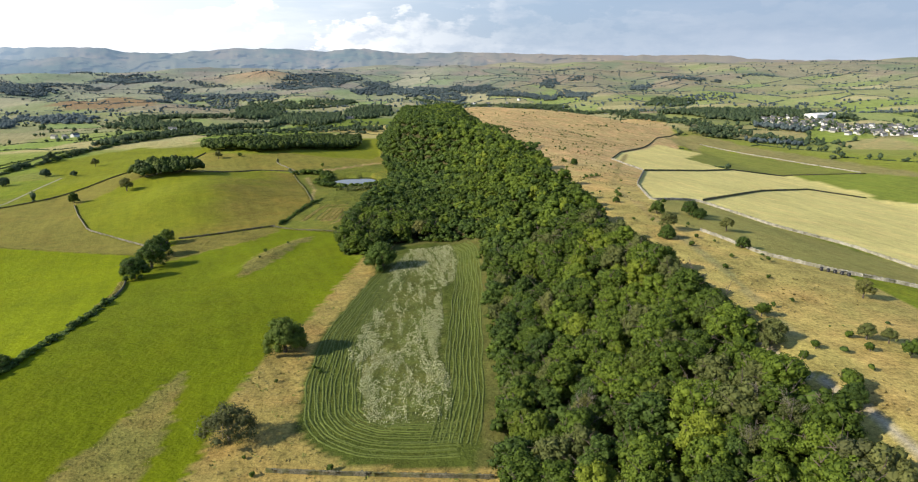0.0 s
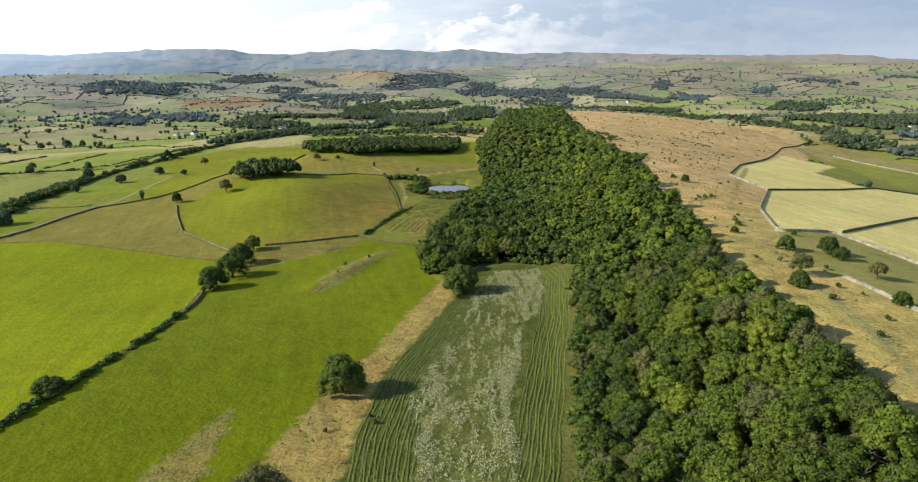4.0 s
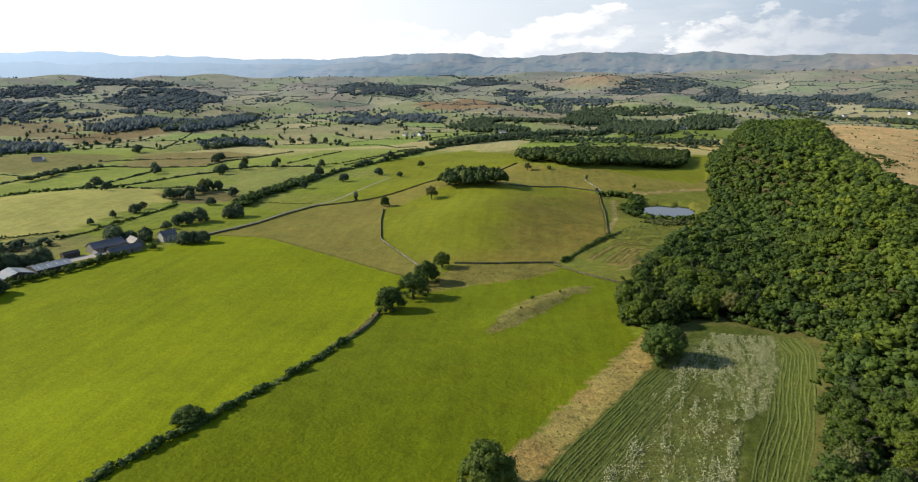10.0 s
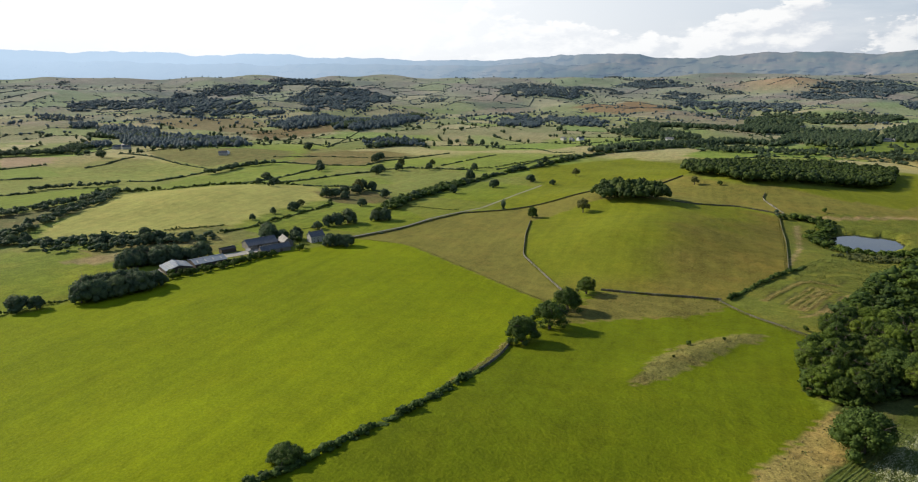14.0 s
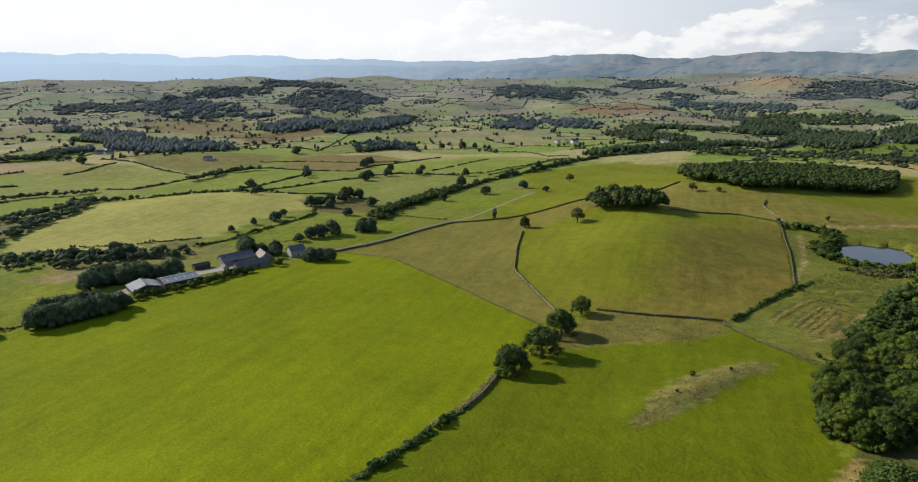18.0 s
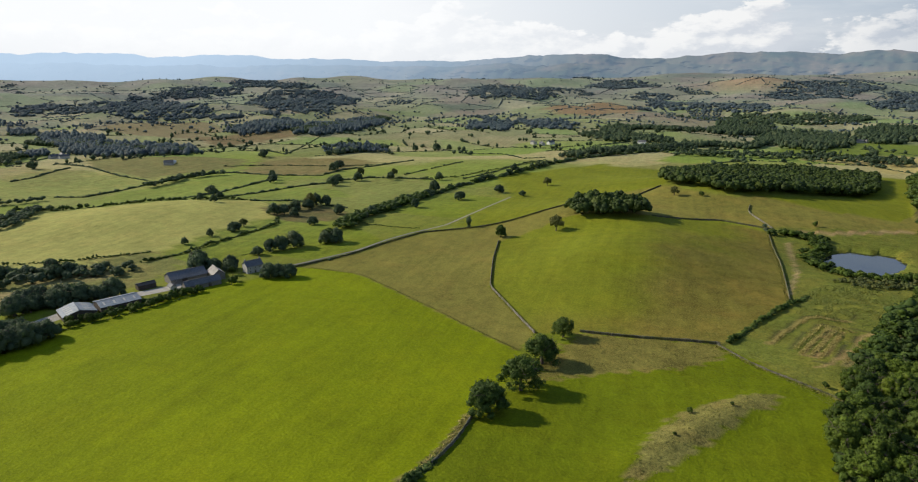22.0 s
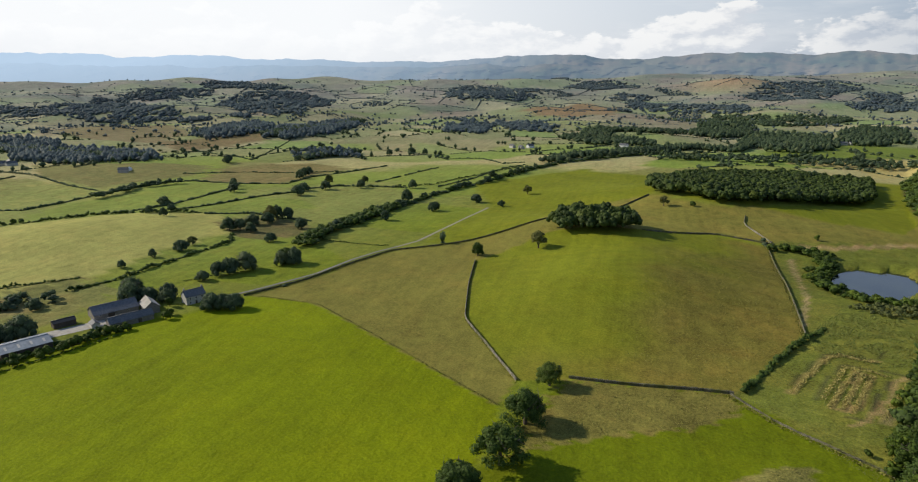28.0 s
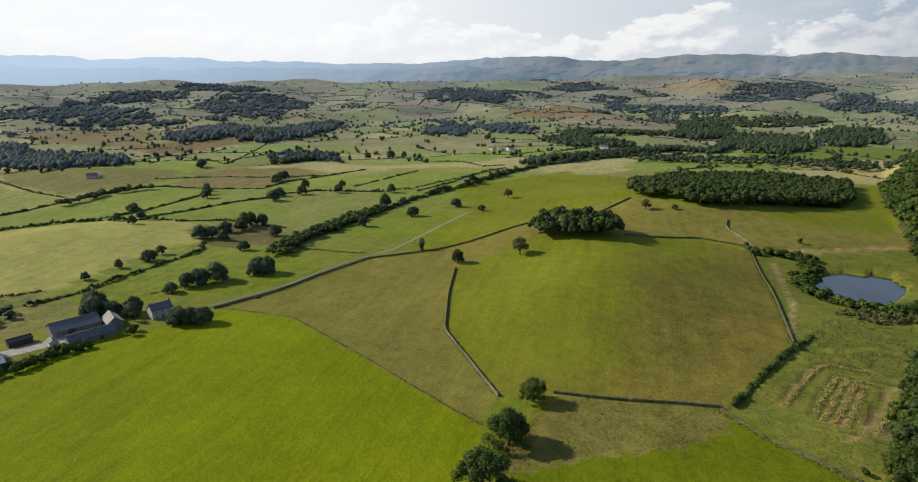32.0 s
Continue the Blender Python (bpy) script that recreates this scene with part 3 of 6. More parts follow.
def make_ground():
    gx, gy = axis(-4900, 4900, -280, 160, 2.2), axis(-700, 4600, 140, 560, 2.2)
    x, y = np.meshgrid(gx, gy)
    x, y = x.ravel(), y.ravel()
    z = height(x, y)
    z = np.where(inside(x, y, POND), np.minimum(z, -21.0), z)
    nx, ny = len(gx), len(gy)
    i = np.arange(nx * ny).reshape(ny, nx)
    f = np.stack([i[:-1, :-1], i[:-1, 1:], i[1:, 1:], i[1:, :-1]], -1).reshape(-1, 4)
    me = mesh_of("ground", np.stack([x, y, z], 1), f, M_GROUND, True)
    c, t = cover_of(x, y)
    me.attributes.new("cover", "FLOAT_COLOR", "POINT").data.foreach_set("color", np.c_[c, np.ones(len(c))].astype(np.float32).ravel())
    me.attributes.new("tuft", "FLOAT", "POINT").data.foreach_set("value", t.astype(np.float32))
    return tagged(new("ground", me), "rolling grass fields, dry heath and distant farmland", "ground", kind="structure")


make_ground()


# ---------- trees ----------
def ico(sub):
    bm = bmesh.new()
    bmesh.ops.create_icosphere(bm, subdivisions=sub, radius=1)
    v, f = np.array([p.co[:] for p in bm.verts]), np.array([[p.index for p in q.verts] for q in bm.faces])
    bm.free()
    return v, f


ICO1, ICO2 = ico(1), ico(2)


def leaves(rng, centre, normal, size):
    """Bent leaf clumps (two triangles each) at the centres, facing roughly along the normals."""
    n = len(centre)
    a = np.cross(normal, rng.normal(size=(n, 3)))
    a /= np.maximum(np.linalg.norm(a, axis=1), 1e-6)[:, None]
    b = np.cross(normal, a)
    s = (size * rng.uniform(0.6, 1.3, n))[:, None]
    v = np.stack([centre + a * s, centre + b * s * 0.8 - normal * s * 0.25, centre - a * s, centre - b * s * 0.8 - normal * s * 0.25], 1).reshape(-1, 3)
    i = np.arange(n)[:, None] * 4
    f = np.stack([i + (0, 1, 2), i + (0, 2, 3)], 1).reshape(-1, 3)
    return v, f


def crown(rng, radius, tall, low, lobes, count, size, base, core=0.86, small=1.0):
    """A crown of lobes covered with leaf clumps, between the heights low and tall."""
    mid, half = (tall + low) / 2, (tall - low) / 2
    d = rng.normal(size=(lobes, 3))
    d /= np.linalg.norm(d, axis=1)[:, None]
    d[:, 2] = np.abs(d[:, 2]) * 1.35 - 0.66
    c = d * rng.uniform(0.45 + 0.2 * (1 - small), 0.72 + 0.3 * (1 - small), (lobes, 1)) * (radius, radius, half) + (0, 0, mid)
    c[0] = (0, 0, mid)
    lr = rng.uniform(0.30, 0.56, lobes) * radius * small
    lr[0] = 0.72 * min(radius, half * 1.1)
    vs, fs, k = [], [], 0
    for o, r in zip(c, lr):
        v = base[0] * (r * core) * (1, 1, min(1.0, half / radius * 1.1)) * rng.uniform(0.86, 1.1, (len(base[0]), 1)) + o
        vs.append(v), fs.append(base[1] + k)
        k += len(v)
    share = lr ** 2
    share[0] *= 0.3
    pick = rng.choice(lobes, count, p=share / share.sum())
    n = rng.normal(size=(count, 3))
    n[:, 2] += 0.35
    n /= np.linalg.norm(n, axis=1)[:, None]
    p = c[pick] + n * lr[pick][:, None] * rng.uniform(0.74, 1.12, (count, 1)) * (1, 1, min(1.0, half / radius * 1.1))
    m = n + rng.normal(size=(count, 3)) * 0.32
    m /= np.linalg.norm(m, axis=1)[:, None]
    v, f = leaves(rng, p, m, size)
    vs.append(v), fs.append(f + k)
    return np.concatenate(vs), np.concatenate(fs)


def tube(p, q, r0, r1, sides=6):
    p, q = np.array(p, float), np.array(q, float)
    d = (q - p) / np.linalg.norm(q - p)
    a = np.cross(d, (0.3, 0.9, 0.1))
    a /= np.linalg.norm(a)
    b = np.cross(d, a)
    t = np.arange(sides) / sides * 2 * np.pi
    ring = np.cos(t)[:, None] * a + np.sin(t)[:, None] * b
    v = np.concatenate([p + ring * r0, q + ring * r1, [q]])
    i = np.arange(sides)
    j = (i + 1) % sides
    f = np.concatenate([np.stack([i, j, sides + j], 1), np.stack([i, sides + j, sides + i], 1), np.stack([sides + i, sides + j, np.full(sides, 2 * sides)], 1)])
    return v, f


def join(pieces):
    vs, fs, k = [], [], 0
    for v, f in pieces:
        vs.append(v), fs.append(f + k)
        k += len(v)
    return np.concatenate(vs), np.concatenate(fs)


def trunk(rng, tall, radius, limbs=6, girth=0.045):
    r = tall * girth
    top = (rng.uniform(-0.4, 0.4), rng.uniform(-0.4, 0.4), tall * 0.55)
    out = [tube((0, 0, -0.8), (0, 0, tall * 0.18), r * 1.35, r), tube((0, 0, tall * 0.18), top, r, r * 0.5)]
    for k in range(limbs):
        a = 2 * np.pi * (k + rng.uniform(-0.3, 0.3)) / limbs
        z = tall * rng.uniform(0.2, 0.5)
        tip = np.array((np.cos(a) * radius * 0.7, np.sin(a) * radius * 0.7, z + tall * rng.uniform(0.12, 0.35)))
        out.append(tube((0, 0, z), tip, r * 0.5, r * 0.15, 5))
        for _ in range(2):
            out.append(tube(tip * (0.75, 0.75, 1) - (0, 0, tall * 0.03), tip + rng.normal(size=3) * radius * 0.25, r * 0.2, r * 0.06, 4))
    return join(out)


KINDS = {}


def tree_kind(name, seed, tall, radius, low, lobes, count, size, mat, fine=True, girth=0.035, core=0.86, small=1.0, bark=None):
    rng = np.random.default_rng(seed)
    tm = mesh_of("trunk", *trunk(rng, tall, radius, girth=girth), bark or M_BARK, True)
    cm = mesh_of("crown", *crown(rng, radius, tall, low, lobes, count, size, ICO2 if fine else ICO1, core, small), mat)
    KINDS[name] = (tm, cm, tall, radius)


def plant(kind, x, y, tall, label, category="tree", group="", turn=None, sink=0.0, name="tree", wide=1.0):
    tm, cm, h, _ = KINDS[kind]
    s = tall / h
    ob = new(name)
    ob.matrix_basis = Matrix.Translation((x, y, float(height(x, y)) - sink)) @ Matrix.Rotation(random.uniform(0, 6.28) if turn is None else turn, 4, "Z") @ Matrix.Diagonal((s * wide, s * wide, s, 1))
    part("trunk", tm, ob)
    part("crown", cm, ob)
    return tagged(ob, label, category, group)


for s in range(4):
    tree_kind("oak%d" % s, 20 + s, 15, 7.8, -1.6, 80, 8000, 0.31, M_LEAF_DARK, core=0.66, small=0.5)
    tree_kind("field%d" % s, 30 + s, 15, 8.2, -1.4, 30, 1900, 0.50, M_LEAF_HALF_HAZED, fine=False, small=0.75)
    tree_kind("ash%d" % s, 40 + s, 15, 7.2, 1.0, 34, 2300, 0.46, M_LEAF_PALE, fine=False, core=0.6, small=0.6)
for s in range(3):
    tree_kind("open%d" % s, 50 + s, 15, 7.2, -1.0, 56, 5600, 0.29, M_LEAF_DARK, fine=False, core=0.5, small=0.46)
for s in range(9):
    tree_kind("wood%d" % s, 60 + s, 15, 5.9, 0.5, 64, 3600, 0.31, M_LEAF if s < 4 else M_LEAF_BRIGHT if s < 6 else M_LEAF_PALE if s < 7 else M_LEAF_DARK, fine=False, core=0.78, small=0.52)
tree_kind("thin", 77, 13, 8.6, -0.5, 46, 4200, 0.25, M_LEAF_PALE, fine=False, core=0.4, small=0.55, bark=M_DEAD, girth=0.03)
for s in range(3):
    tree_kind("bush%d" % s, 80 + s, 4, 2.3, 0.1, 7, 420, 0.34, M_LEAF, fine=False)


def snag(rng, tall):
    """A half-dead tree: a forked trunk whose limbs end in many fine bare twigs."""
    out = [tube((0, 0, -0.8), (0.2, 0.1, tall * 0.45), tall * 0.018, tall * 0.010)]
    for k in range(12):
        a, z = k * 2.4 + rng.uniform(-0.5, 0.5), tall * rng.uniform(0.3, 0.5)
        tip = np.array((np.cos(a) * tall * rng.uniform(0.10, 0.27), np.sin(a) * tall * rng.uniform(0.10, 0.27), tall * rng.uniform(0.70, 0.94)))
        out.append(tube((0.2, 0.1, z), tip, tall * 0.006, tall * 0.0025, 4))
        for _ in range(18):
            b = tip * rng.uniform(0.62, 1.0)
            out.append(tube(b, b + (rng.normal() * 0.9, rng.normal() * 0.9, rng.uniform(0.3, 1.5)), 0.030, 0.012, 3))
    return join(out)


for s in range(3):
    rs = np.random.default_rng(90 + s)
    KINDS["snag%d" % s] = (mesh_of("trunk", *snag(rs, 15), M_DEAD), mesh_of("crown", *crown(rs, 4.6, 12.5, 5.0, 26, 1500, 0.22, ICO1, 0.3, 0.5), M_LEAF_PALE), 15, 5.0)


def small_tree(seed, lobes, count, size, core=0.86, small=1.0):
    rng = np.random.default_rng(seed)
    return crown(rng, 5.0, 14.0, 0.6, lobes, count, size, ICO1, core, small)


def scatter(name, xs, ys, tall, wide, templates, mat, label, category, rng, lift=0.0, kind="stuff"):
    """Many trees or bushes joined into one object; each gets its own size, turn and tint."""
    vs, fs, ts, k = [], [], [], 0
    z = height(xs, ys) + lift
    pick = rng.integers(0, len(templates), len(xs))
    for t, (tv, tf) in enumerate(templates):
        m = np.where(pick == t)[0]
        if not len(m):
            continue
        a = rng.uniform(0, 6.28, len(m))
        h, w = tall[m] / 14.0, wide[m] / 5.0
        c, s = np.cos(a)[:, None], np.sin(a)[:, None]
        v = np.stack([(tv[:, 0] * c - tv[:, 1] * s) * w[:, None] + xs[m][:, None], (tv[:, 0] * s + tv[:, 1] * c) * w[:, None] + ys[m][:, None],
                      tv[:, 2] * h[:, None] + z[m][:, None]], -1)
        f = tf[None] + (np.arange(len(m)) * len(tv))[:, None, None] + k
        vs.append(v.reshape(-1, 3)), fs.append(f.reshape(-1, 3)), ts.append(np.repeat(rng.uniform(0, 1, len(m)), len(tv)))
        k += v.shape[0] * v.shape[1]
    if not vs:
        return None
    me = mesh_of(name, np.concatenate(vs), np.concatenate(fs), mat, tint=np.concatenate(ts))
    return tagged(new(name, me), label, category, kind=kind)


def fill(poly, spacing, rng, jitter=0.42):
    """Points at about that spacing inside the polygon."""
    p = np.array(poly)
    gx, gy = np.meshgrid(np.arange(p[:, 0].min(), p[:, 0].max(), spacing), np.arange(p[:, 1].min(), p[:, 1].max(), spacing * 0.87))
    gx = gx + (np.arange(gx.shape[0]) % 2)[:, None] * spacing / 2
    x, y = gx.ravel() + rng.uniform(-jitter, jitter, gx.size) * spacing, gy.ravel() + rng.uniform(-jitter, jitter, gx.size) * spacing
    m = inside(x, y, poly)
    return x[m], y[m]


rng = np.random.default_rng(7)
FAR_TREES = [small_tree(100 + s, 14, 170, 0.58, 0.76, 0.72) for s in range(6)]
DENSE_TREES = [small_tree(130 + s, 11, 90, 0.55, 0.97, 0.8) for s in range(6)]
MID_TREES = [small_tree(110 + s, 6, 56, 0.95) for s in range(6)]
TINY_TREES = [small_tree(120 + s, 3, 20, 1.9) for s in range(5)]


def make_wood():
    x, y = fill(WOOD, 8.4, rng)
    first = np.argsort(np.hypot(x - 30, (y - 150) * 0.8))[:215]
    corner = np.setdiff1d(np.argsort(np.hypot(x + 66, (y - 415) * 0.7))[:85], first)
    first = np.r_[first, corner]
    rest = np.setdiff1d(np.arange(len(x)), first)
    for i in first:
        # Mostly lighter kinds east of a slanting line, darker kinds west.
        bright_kind = x[i] + rng.normal() * 12 > 38 - 0.11 * (y[i] - 200)
        plant("wood%d" % rng.choice((0, 1, 4, 5, 4, 5, 6) if bright_kind else (0, 1, 2, 3, 4, 5, 7) if x[i] < -35 else (0, 1, 2, 3, 7, 8, 7, 8, 6)), x[i], y[i], rng.uniform(10.0, 16.5), "broadleaf tree in a dense mixed wood on the scarp", group="trees of the scarp wood", wide=rng.uniform(1.05, 1.3))
    for bx, by, bh in ((36, 160, 13), (62, 137, 13), (70, 131, 13), (73, 122, 13.5), (58, 190, 12.5), (64, 120, 13)):
        plant("snag%d" % rng.integers(0, 3), bx, by, bh, "half-dead tree with bare grey twigs in the wood", group="trees of the scarp wood")
    ux, uy = fill(WOOD, 6.5, rng)
    m = uy < 420
    ux, uy = ux[m], uy[m]
    scatter("understorey", ux, uy, rng.uniform(5, 9.5, len(ux)), rng.uniform(3, 4.6, len(ux)), MID_TREES, M_LEAF_DARK, "hazel and thorn understorey below the wood's canopy", "bushes", rng, -0.8)
    q, _ = along(WOOD[:17] , 3.2)
    q = np.r_[q, along(WOOD[20:] + WOOD[:1], 3.2)[0]]
    q = q + rng.normal(size=q.shape) * 1.2
    q = q[q[:, 1] < 900]
    scatter("wood_edge", q[:, 0], q[:, 1], rng.uniform(3, 8, len(q)), rng.uniform(2, 3.8, len(q)), MID_TREES, M_LEAF, "shrubs along the edge of the wood", "bushes", rng, -0.8)
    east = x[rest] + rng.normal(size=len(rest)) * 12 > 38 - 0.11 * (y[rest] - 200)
    plain = rng.uniform(size=len(rest)) < 0.5
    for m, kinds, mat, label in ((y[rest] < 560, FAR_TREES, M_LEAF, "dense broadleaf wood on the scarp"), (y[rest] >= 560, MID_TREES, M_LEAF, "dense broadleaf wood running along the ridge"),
                                 (y[rest] < 560, FAR_TREES, M_LEAF_DARK, "dark trees on the western side of the wood"), (y[rest] < 560, FAR_TREES, M_LEAF_BRIGHT, "light green trees along the top of the scarp"),
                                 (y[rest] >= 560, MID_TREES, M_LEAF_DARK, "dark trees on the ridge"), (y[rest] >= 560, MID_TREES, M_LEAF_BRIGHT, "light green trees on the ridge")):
        i = rest[m & (plain if mat is M_LEAF else ~plain & (east if mat is M_LEAF_BRIGHT else ~east))]
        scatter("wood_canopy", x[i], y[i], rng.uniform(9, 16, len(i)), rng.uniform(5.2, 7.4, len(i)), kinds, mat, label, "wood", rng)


make_wood()
for poly, label in (([(-347, 655), (-330, 655), (-288, 679), (-289, 700), (-303, 721), (-350, 687)], "round clump of dark broadleaf trees on a pasture"),
                    ([(-337, 840), (-300, 838), (-257, 832), (-222, 872), (-160, 1005), (-184, 1180), (-291, 1180), (-398, 1087), (-365, 900)], "dark plantation wood with an even canopy")):
    small = len(poly) < 7
    x, y = fill(poly, 6.2 if small else 8.0, rng)
    scatter("tree_clump", x, y, rng.uniform(13, 18, len(x)) * (1.2 if small else 1.0), rng.uniform(5.6, 7.6, len(x)), DENSE_TREES, M_LEAF_DEEP, label, "wood", rng)

for kind, x, y, tall, wide, name, label in (
        ("oak0", -70, 232, 17.5, 1.0, "oak_tree", "lone dark oak standing in dry grass beside a mown field"),
        ("thin", -70, 168, 13.5, 1.05, "ash_tree", "pale thin-crowned old thorn tree with bare limbs in dry grass"),
        ("oak1", -45, 351, 19, 1.08, "oak_tree", "broad oak at the corner of the wood"),
        ("oak2", -168, 207, 8.0, 1.5, "hawthorn_tree", "round hawthorn growing in a hedge"),
        ("oak3", -192.5, 353, 16, 1.12, "oak_tree", "dense round oak at the end of a hedge"),
        ("open0", -195, 380, 19, 1.15, "oak_tree", "dark oak in a row beside a field wall"),
        ("open1", -205, 411, 18, 1.2, "oak_tree", "dark oak in a row beside a field wall"),
        ("open2", -215, 446, 13.5, 1.1, "ash_tree", "ash tree at the end of a stone wall"),
        ("oak0", -369, 590, 13, 0.78, "oak_tree", "narrow tree at the end of a field wall"),
        ("ash3", -334, 622, 15, 1.0, "ash_tree", "sparse ash on a grazed pasture"),
        ("oak2", -472, 487, 15, 1.0, "oak_tree", "broad oak beside the lane")):
    plant(kind, x, y, tall, label, name=name, wide=wide, sink=1.2 if tall < 9 else 0.0)


# ---------- walls, hedges, lanes ----------
def ribbon(pts, profile, step, rough, rng):
    """A profile (across, up) carried along a line over the ground; rough: how uneven it is."""
    q, g = along(pts, step)
    side = np.stack([-g[:, 1], g[:, 0]], 1)
    k = len(profile)
    rows = []
    for a, u in profile:
        xy = q + side * a
        rows.append(np.c_[xy + rng.normal(size=xy.shape) * rough * 0.5, height(xy[:, 0], xy[:, 1]) + u + (rng.normal(size=len(xy)) * rough if u > 0 else 0)])
    v = np.stack(rows, 1).reshape(-1, 3)
    i = np.arange(len(q) - 1)[:, None] * k + np.arange(k - 1)
    return v, np.stack([i, i + 1, i + k + 1, i + k], -1).reshape(-1, 4)


def eased(pts, cut=7.0):
    """The line with its corners cut back a little."""
    out = [pts[0]]
    for a, b, c in zip(pts, pts[1:], pts[2:]):
        for p in (a, c):
            d = math.hypot(p[0] - b[0], p[1] - b[1])
            k = min(0.3, cut / d)
            out.append((b[0] + (p[0] - b[0]) * k, b[1] + (p[1] - b[1]) * k))
    return out + [pts[-1]]


def stone_wall(pts, tall, mat, label):
    pts = eased(eased(pts, 4.0), 1.5)
    v, f = ribbon(pts, ((-0.32, -0.3), (-0.2, tall * 0.78), (-0.24, tall * 0.82), (-0.08, tall), (0.08, tall), (0.24, tall * 0.82), (0.2, tall * 0.78), (0.32, -0.3)), 0.55, 0.13, rng)
    return tagged(new("stone_wall", mesh_of("stone_wall", v, f, mat)), label, "wall", "dry-stone field walls")


def hedge(pts, tall, wide, label, gaps=0.0, name="hedge", mat=None, step=1.3, kinds=None):
    q, g = along(pts, step)
    keep = rng.uniform(size=len(q)) >= gaps
    s = np.arange(len(q))[keep] * step
    uneven = 1.0 + 0.28 * np.sin(s / 7.3 + 2 * np.sin(s / 17)) + 0.22 * np.sin(s / 3.1 + 1)
    q = q[keep] + rng.normal(size=(keep.sum(), 2)) * wide * 0.18
    n = len(q)
    ob = scatter(name, q[:, 0], q[:, 1], tall * uneven * rng.uniform(0.6, 1.3, n), wide * rng.uniform(0.4, 0.75, n), kinds or TINY_TREES, mat or M_LEAF_DARK, label, "hedge", rng, -tall * 0.22, "")
    return tagged(ob, group="field hedges")


FIELD_WALL = "weathered dry-stone wall between fields"
stone_wall([(-146, 484), (-160, 479), (-185, 467), (-212, 457)], 1.5, M_WALL_MOSS, FIELD_WALL)
stone_wall([(-147, 483), (-125, 469), (-100, 459), (-86, 454), (-76, 446)], 0.85, M_WALL_MOSS, "low tumbled dry-stone wall below a rushy plot")
stone_wall([(-230, 441), (-262, 462), (-295, 483), (-330, 530), (-362, 578)], 1.4, M_WALL, FIELD_WALL)
stone_wall([(-194, 346), (-186, 328), (-180, 308)], 1.3, M_WALL, FIELD_WALL)
stone_wall([(-429, 424), (-426, 471), (-433, 518), (-436, 563), (-403, 616), (-376, 668), (-365, 690)], 1.2, M_WALL_MOSS, FIELD_WALL)
stone_wall([(-352, 740), (-345, 800), (-338, 838)], 1.4, M_WALL_MOSS, FIELD_WALL)
stone_wall([(-287, 706), (-260, 735), (-243, 752), (-196, 757)], 1.4, M_WALL_MOSS, FIELD_WALL)
stone_wall([(-199, 748), (-166, 661), (-135, 568)], 1.2, M_WALL_MOSS, FIELD_WALL)
stone_wall([(-199, 760), (-231, 793), (-236, 815)], 1.4, M_WALL, FIELD_WALL)
stone_wall([(-54, 152), (-31, 150), (10, 147)], 1.3, M_WALL_MOSS, FIELD_WALL)
stone_wall([(142, 583), (148, 545), (154, 519), (119, 415), (111, 356), (145, 376), (167, 322), (193, 299), (204, 266), (240, 200)], 1.4, M_WALL_LIME, FIELD_WALL)
stone_wall([(113, 285), (119, 270), (125, 248), (147, 233), (175, 227), (230, 190)], 1.4, M_WALL_LIME, FIELD_WALL)
stone_wall([(151, 381), (251, 514), (351, 622), (422, 638)], 1.4, M_WALL_MOSS, FIELD_WALL)
stone_wall([(154, 519), (246, 630), (319, 729), (416, 781), (520, 795)], 1.4, M_WALL_MOSS, FIELD_WALL)
stone_wall([(142, 583), (180, 700), (319, 1024), (400, 1130)], 1.4, M_WALL_MOSS, FIELD_WALL)
stone_wall([(391, 1023), (460, 920), (518, 804)], 1.4, M_WALL_LIME, FIELD_WALL)

hedge([(-172, 60), (-166, 150), (-163, 205), (-168, 252), (-176, 290), (-181, 310)], 3.2, 3.4, "low dense hedge between two green fields", 0.05, step=0.8, kinds=MID_TREES)
hedge([(-143, 488), (-140, 520), (-137, 550), (-130, 585)], 3.0, 3.0, "overgrown hedge along a rushy plot", kinds=MID_TREES, step=1.0)
hedge([(-527, 355), (-530, 392), (-548, 441), (-565, 496), (-590, 512)], 3.2, 3.6, "dark overgrown bank below a hill field", 0.08, kinds=MID_TREES)
hedge([(-430, 300), (-436, 335), (-434, 352)], 3.0, 3.0, "hedge beside the farmyard")
VALLEY = [(-508, 529), (-529, 570), (-536, 607), (-555, 667), (-572, 733), (-586, 815), (-588, 912), (-618, 1052), (-622, 1150), (-590, 1228), (-544, 1378), (-330, 1440), (-200, 1500)]
hedge(VALLEY, 6.0, 8.0, "ragged thorn and alder belt along a stream", 0.25, "tree_belt", M_LEAF_DARK, 2.2, MID_TREES)
hedge(VALLEY, 10.5, 10.0, "taller alders and oaks along a stream", 0.45, "tree_belt", M_LEAF_HALF_HAZED, 5.0, FAR_TREES)
for pts in (
            [(-688, 767), (-632, 827), (-635, 944), (-651, 1073)],):
    hedge(pts, 3.0, 3.4, "hedge with small trees across the valley fields", 0.1, step=2.4)


def strip(name, pts, wide, mat, label, category, lift=0.06):
    v, f = ribbon(pts, ((-wide / 2, lift), (0, lift + 0.05), (wide / 2, lift)), 2.0, 0.0, rng)
    return tagged(new(name, mesh_of(name, v, f, mat, True)), label, category, kind="structure")


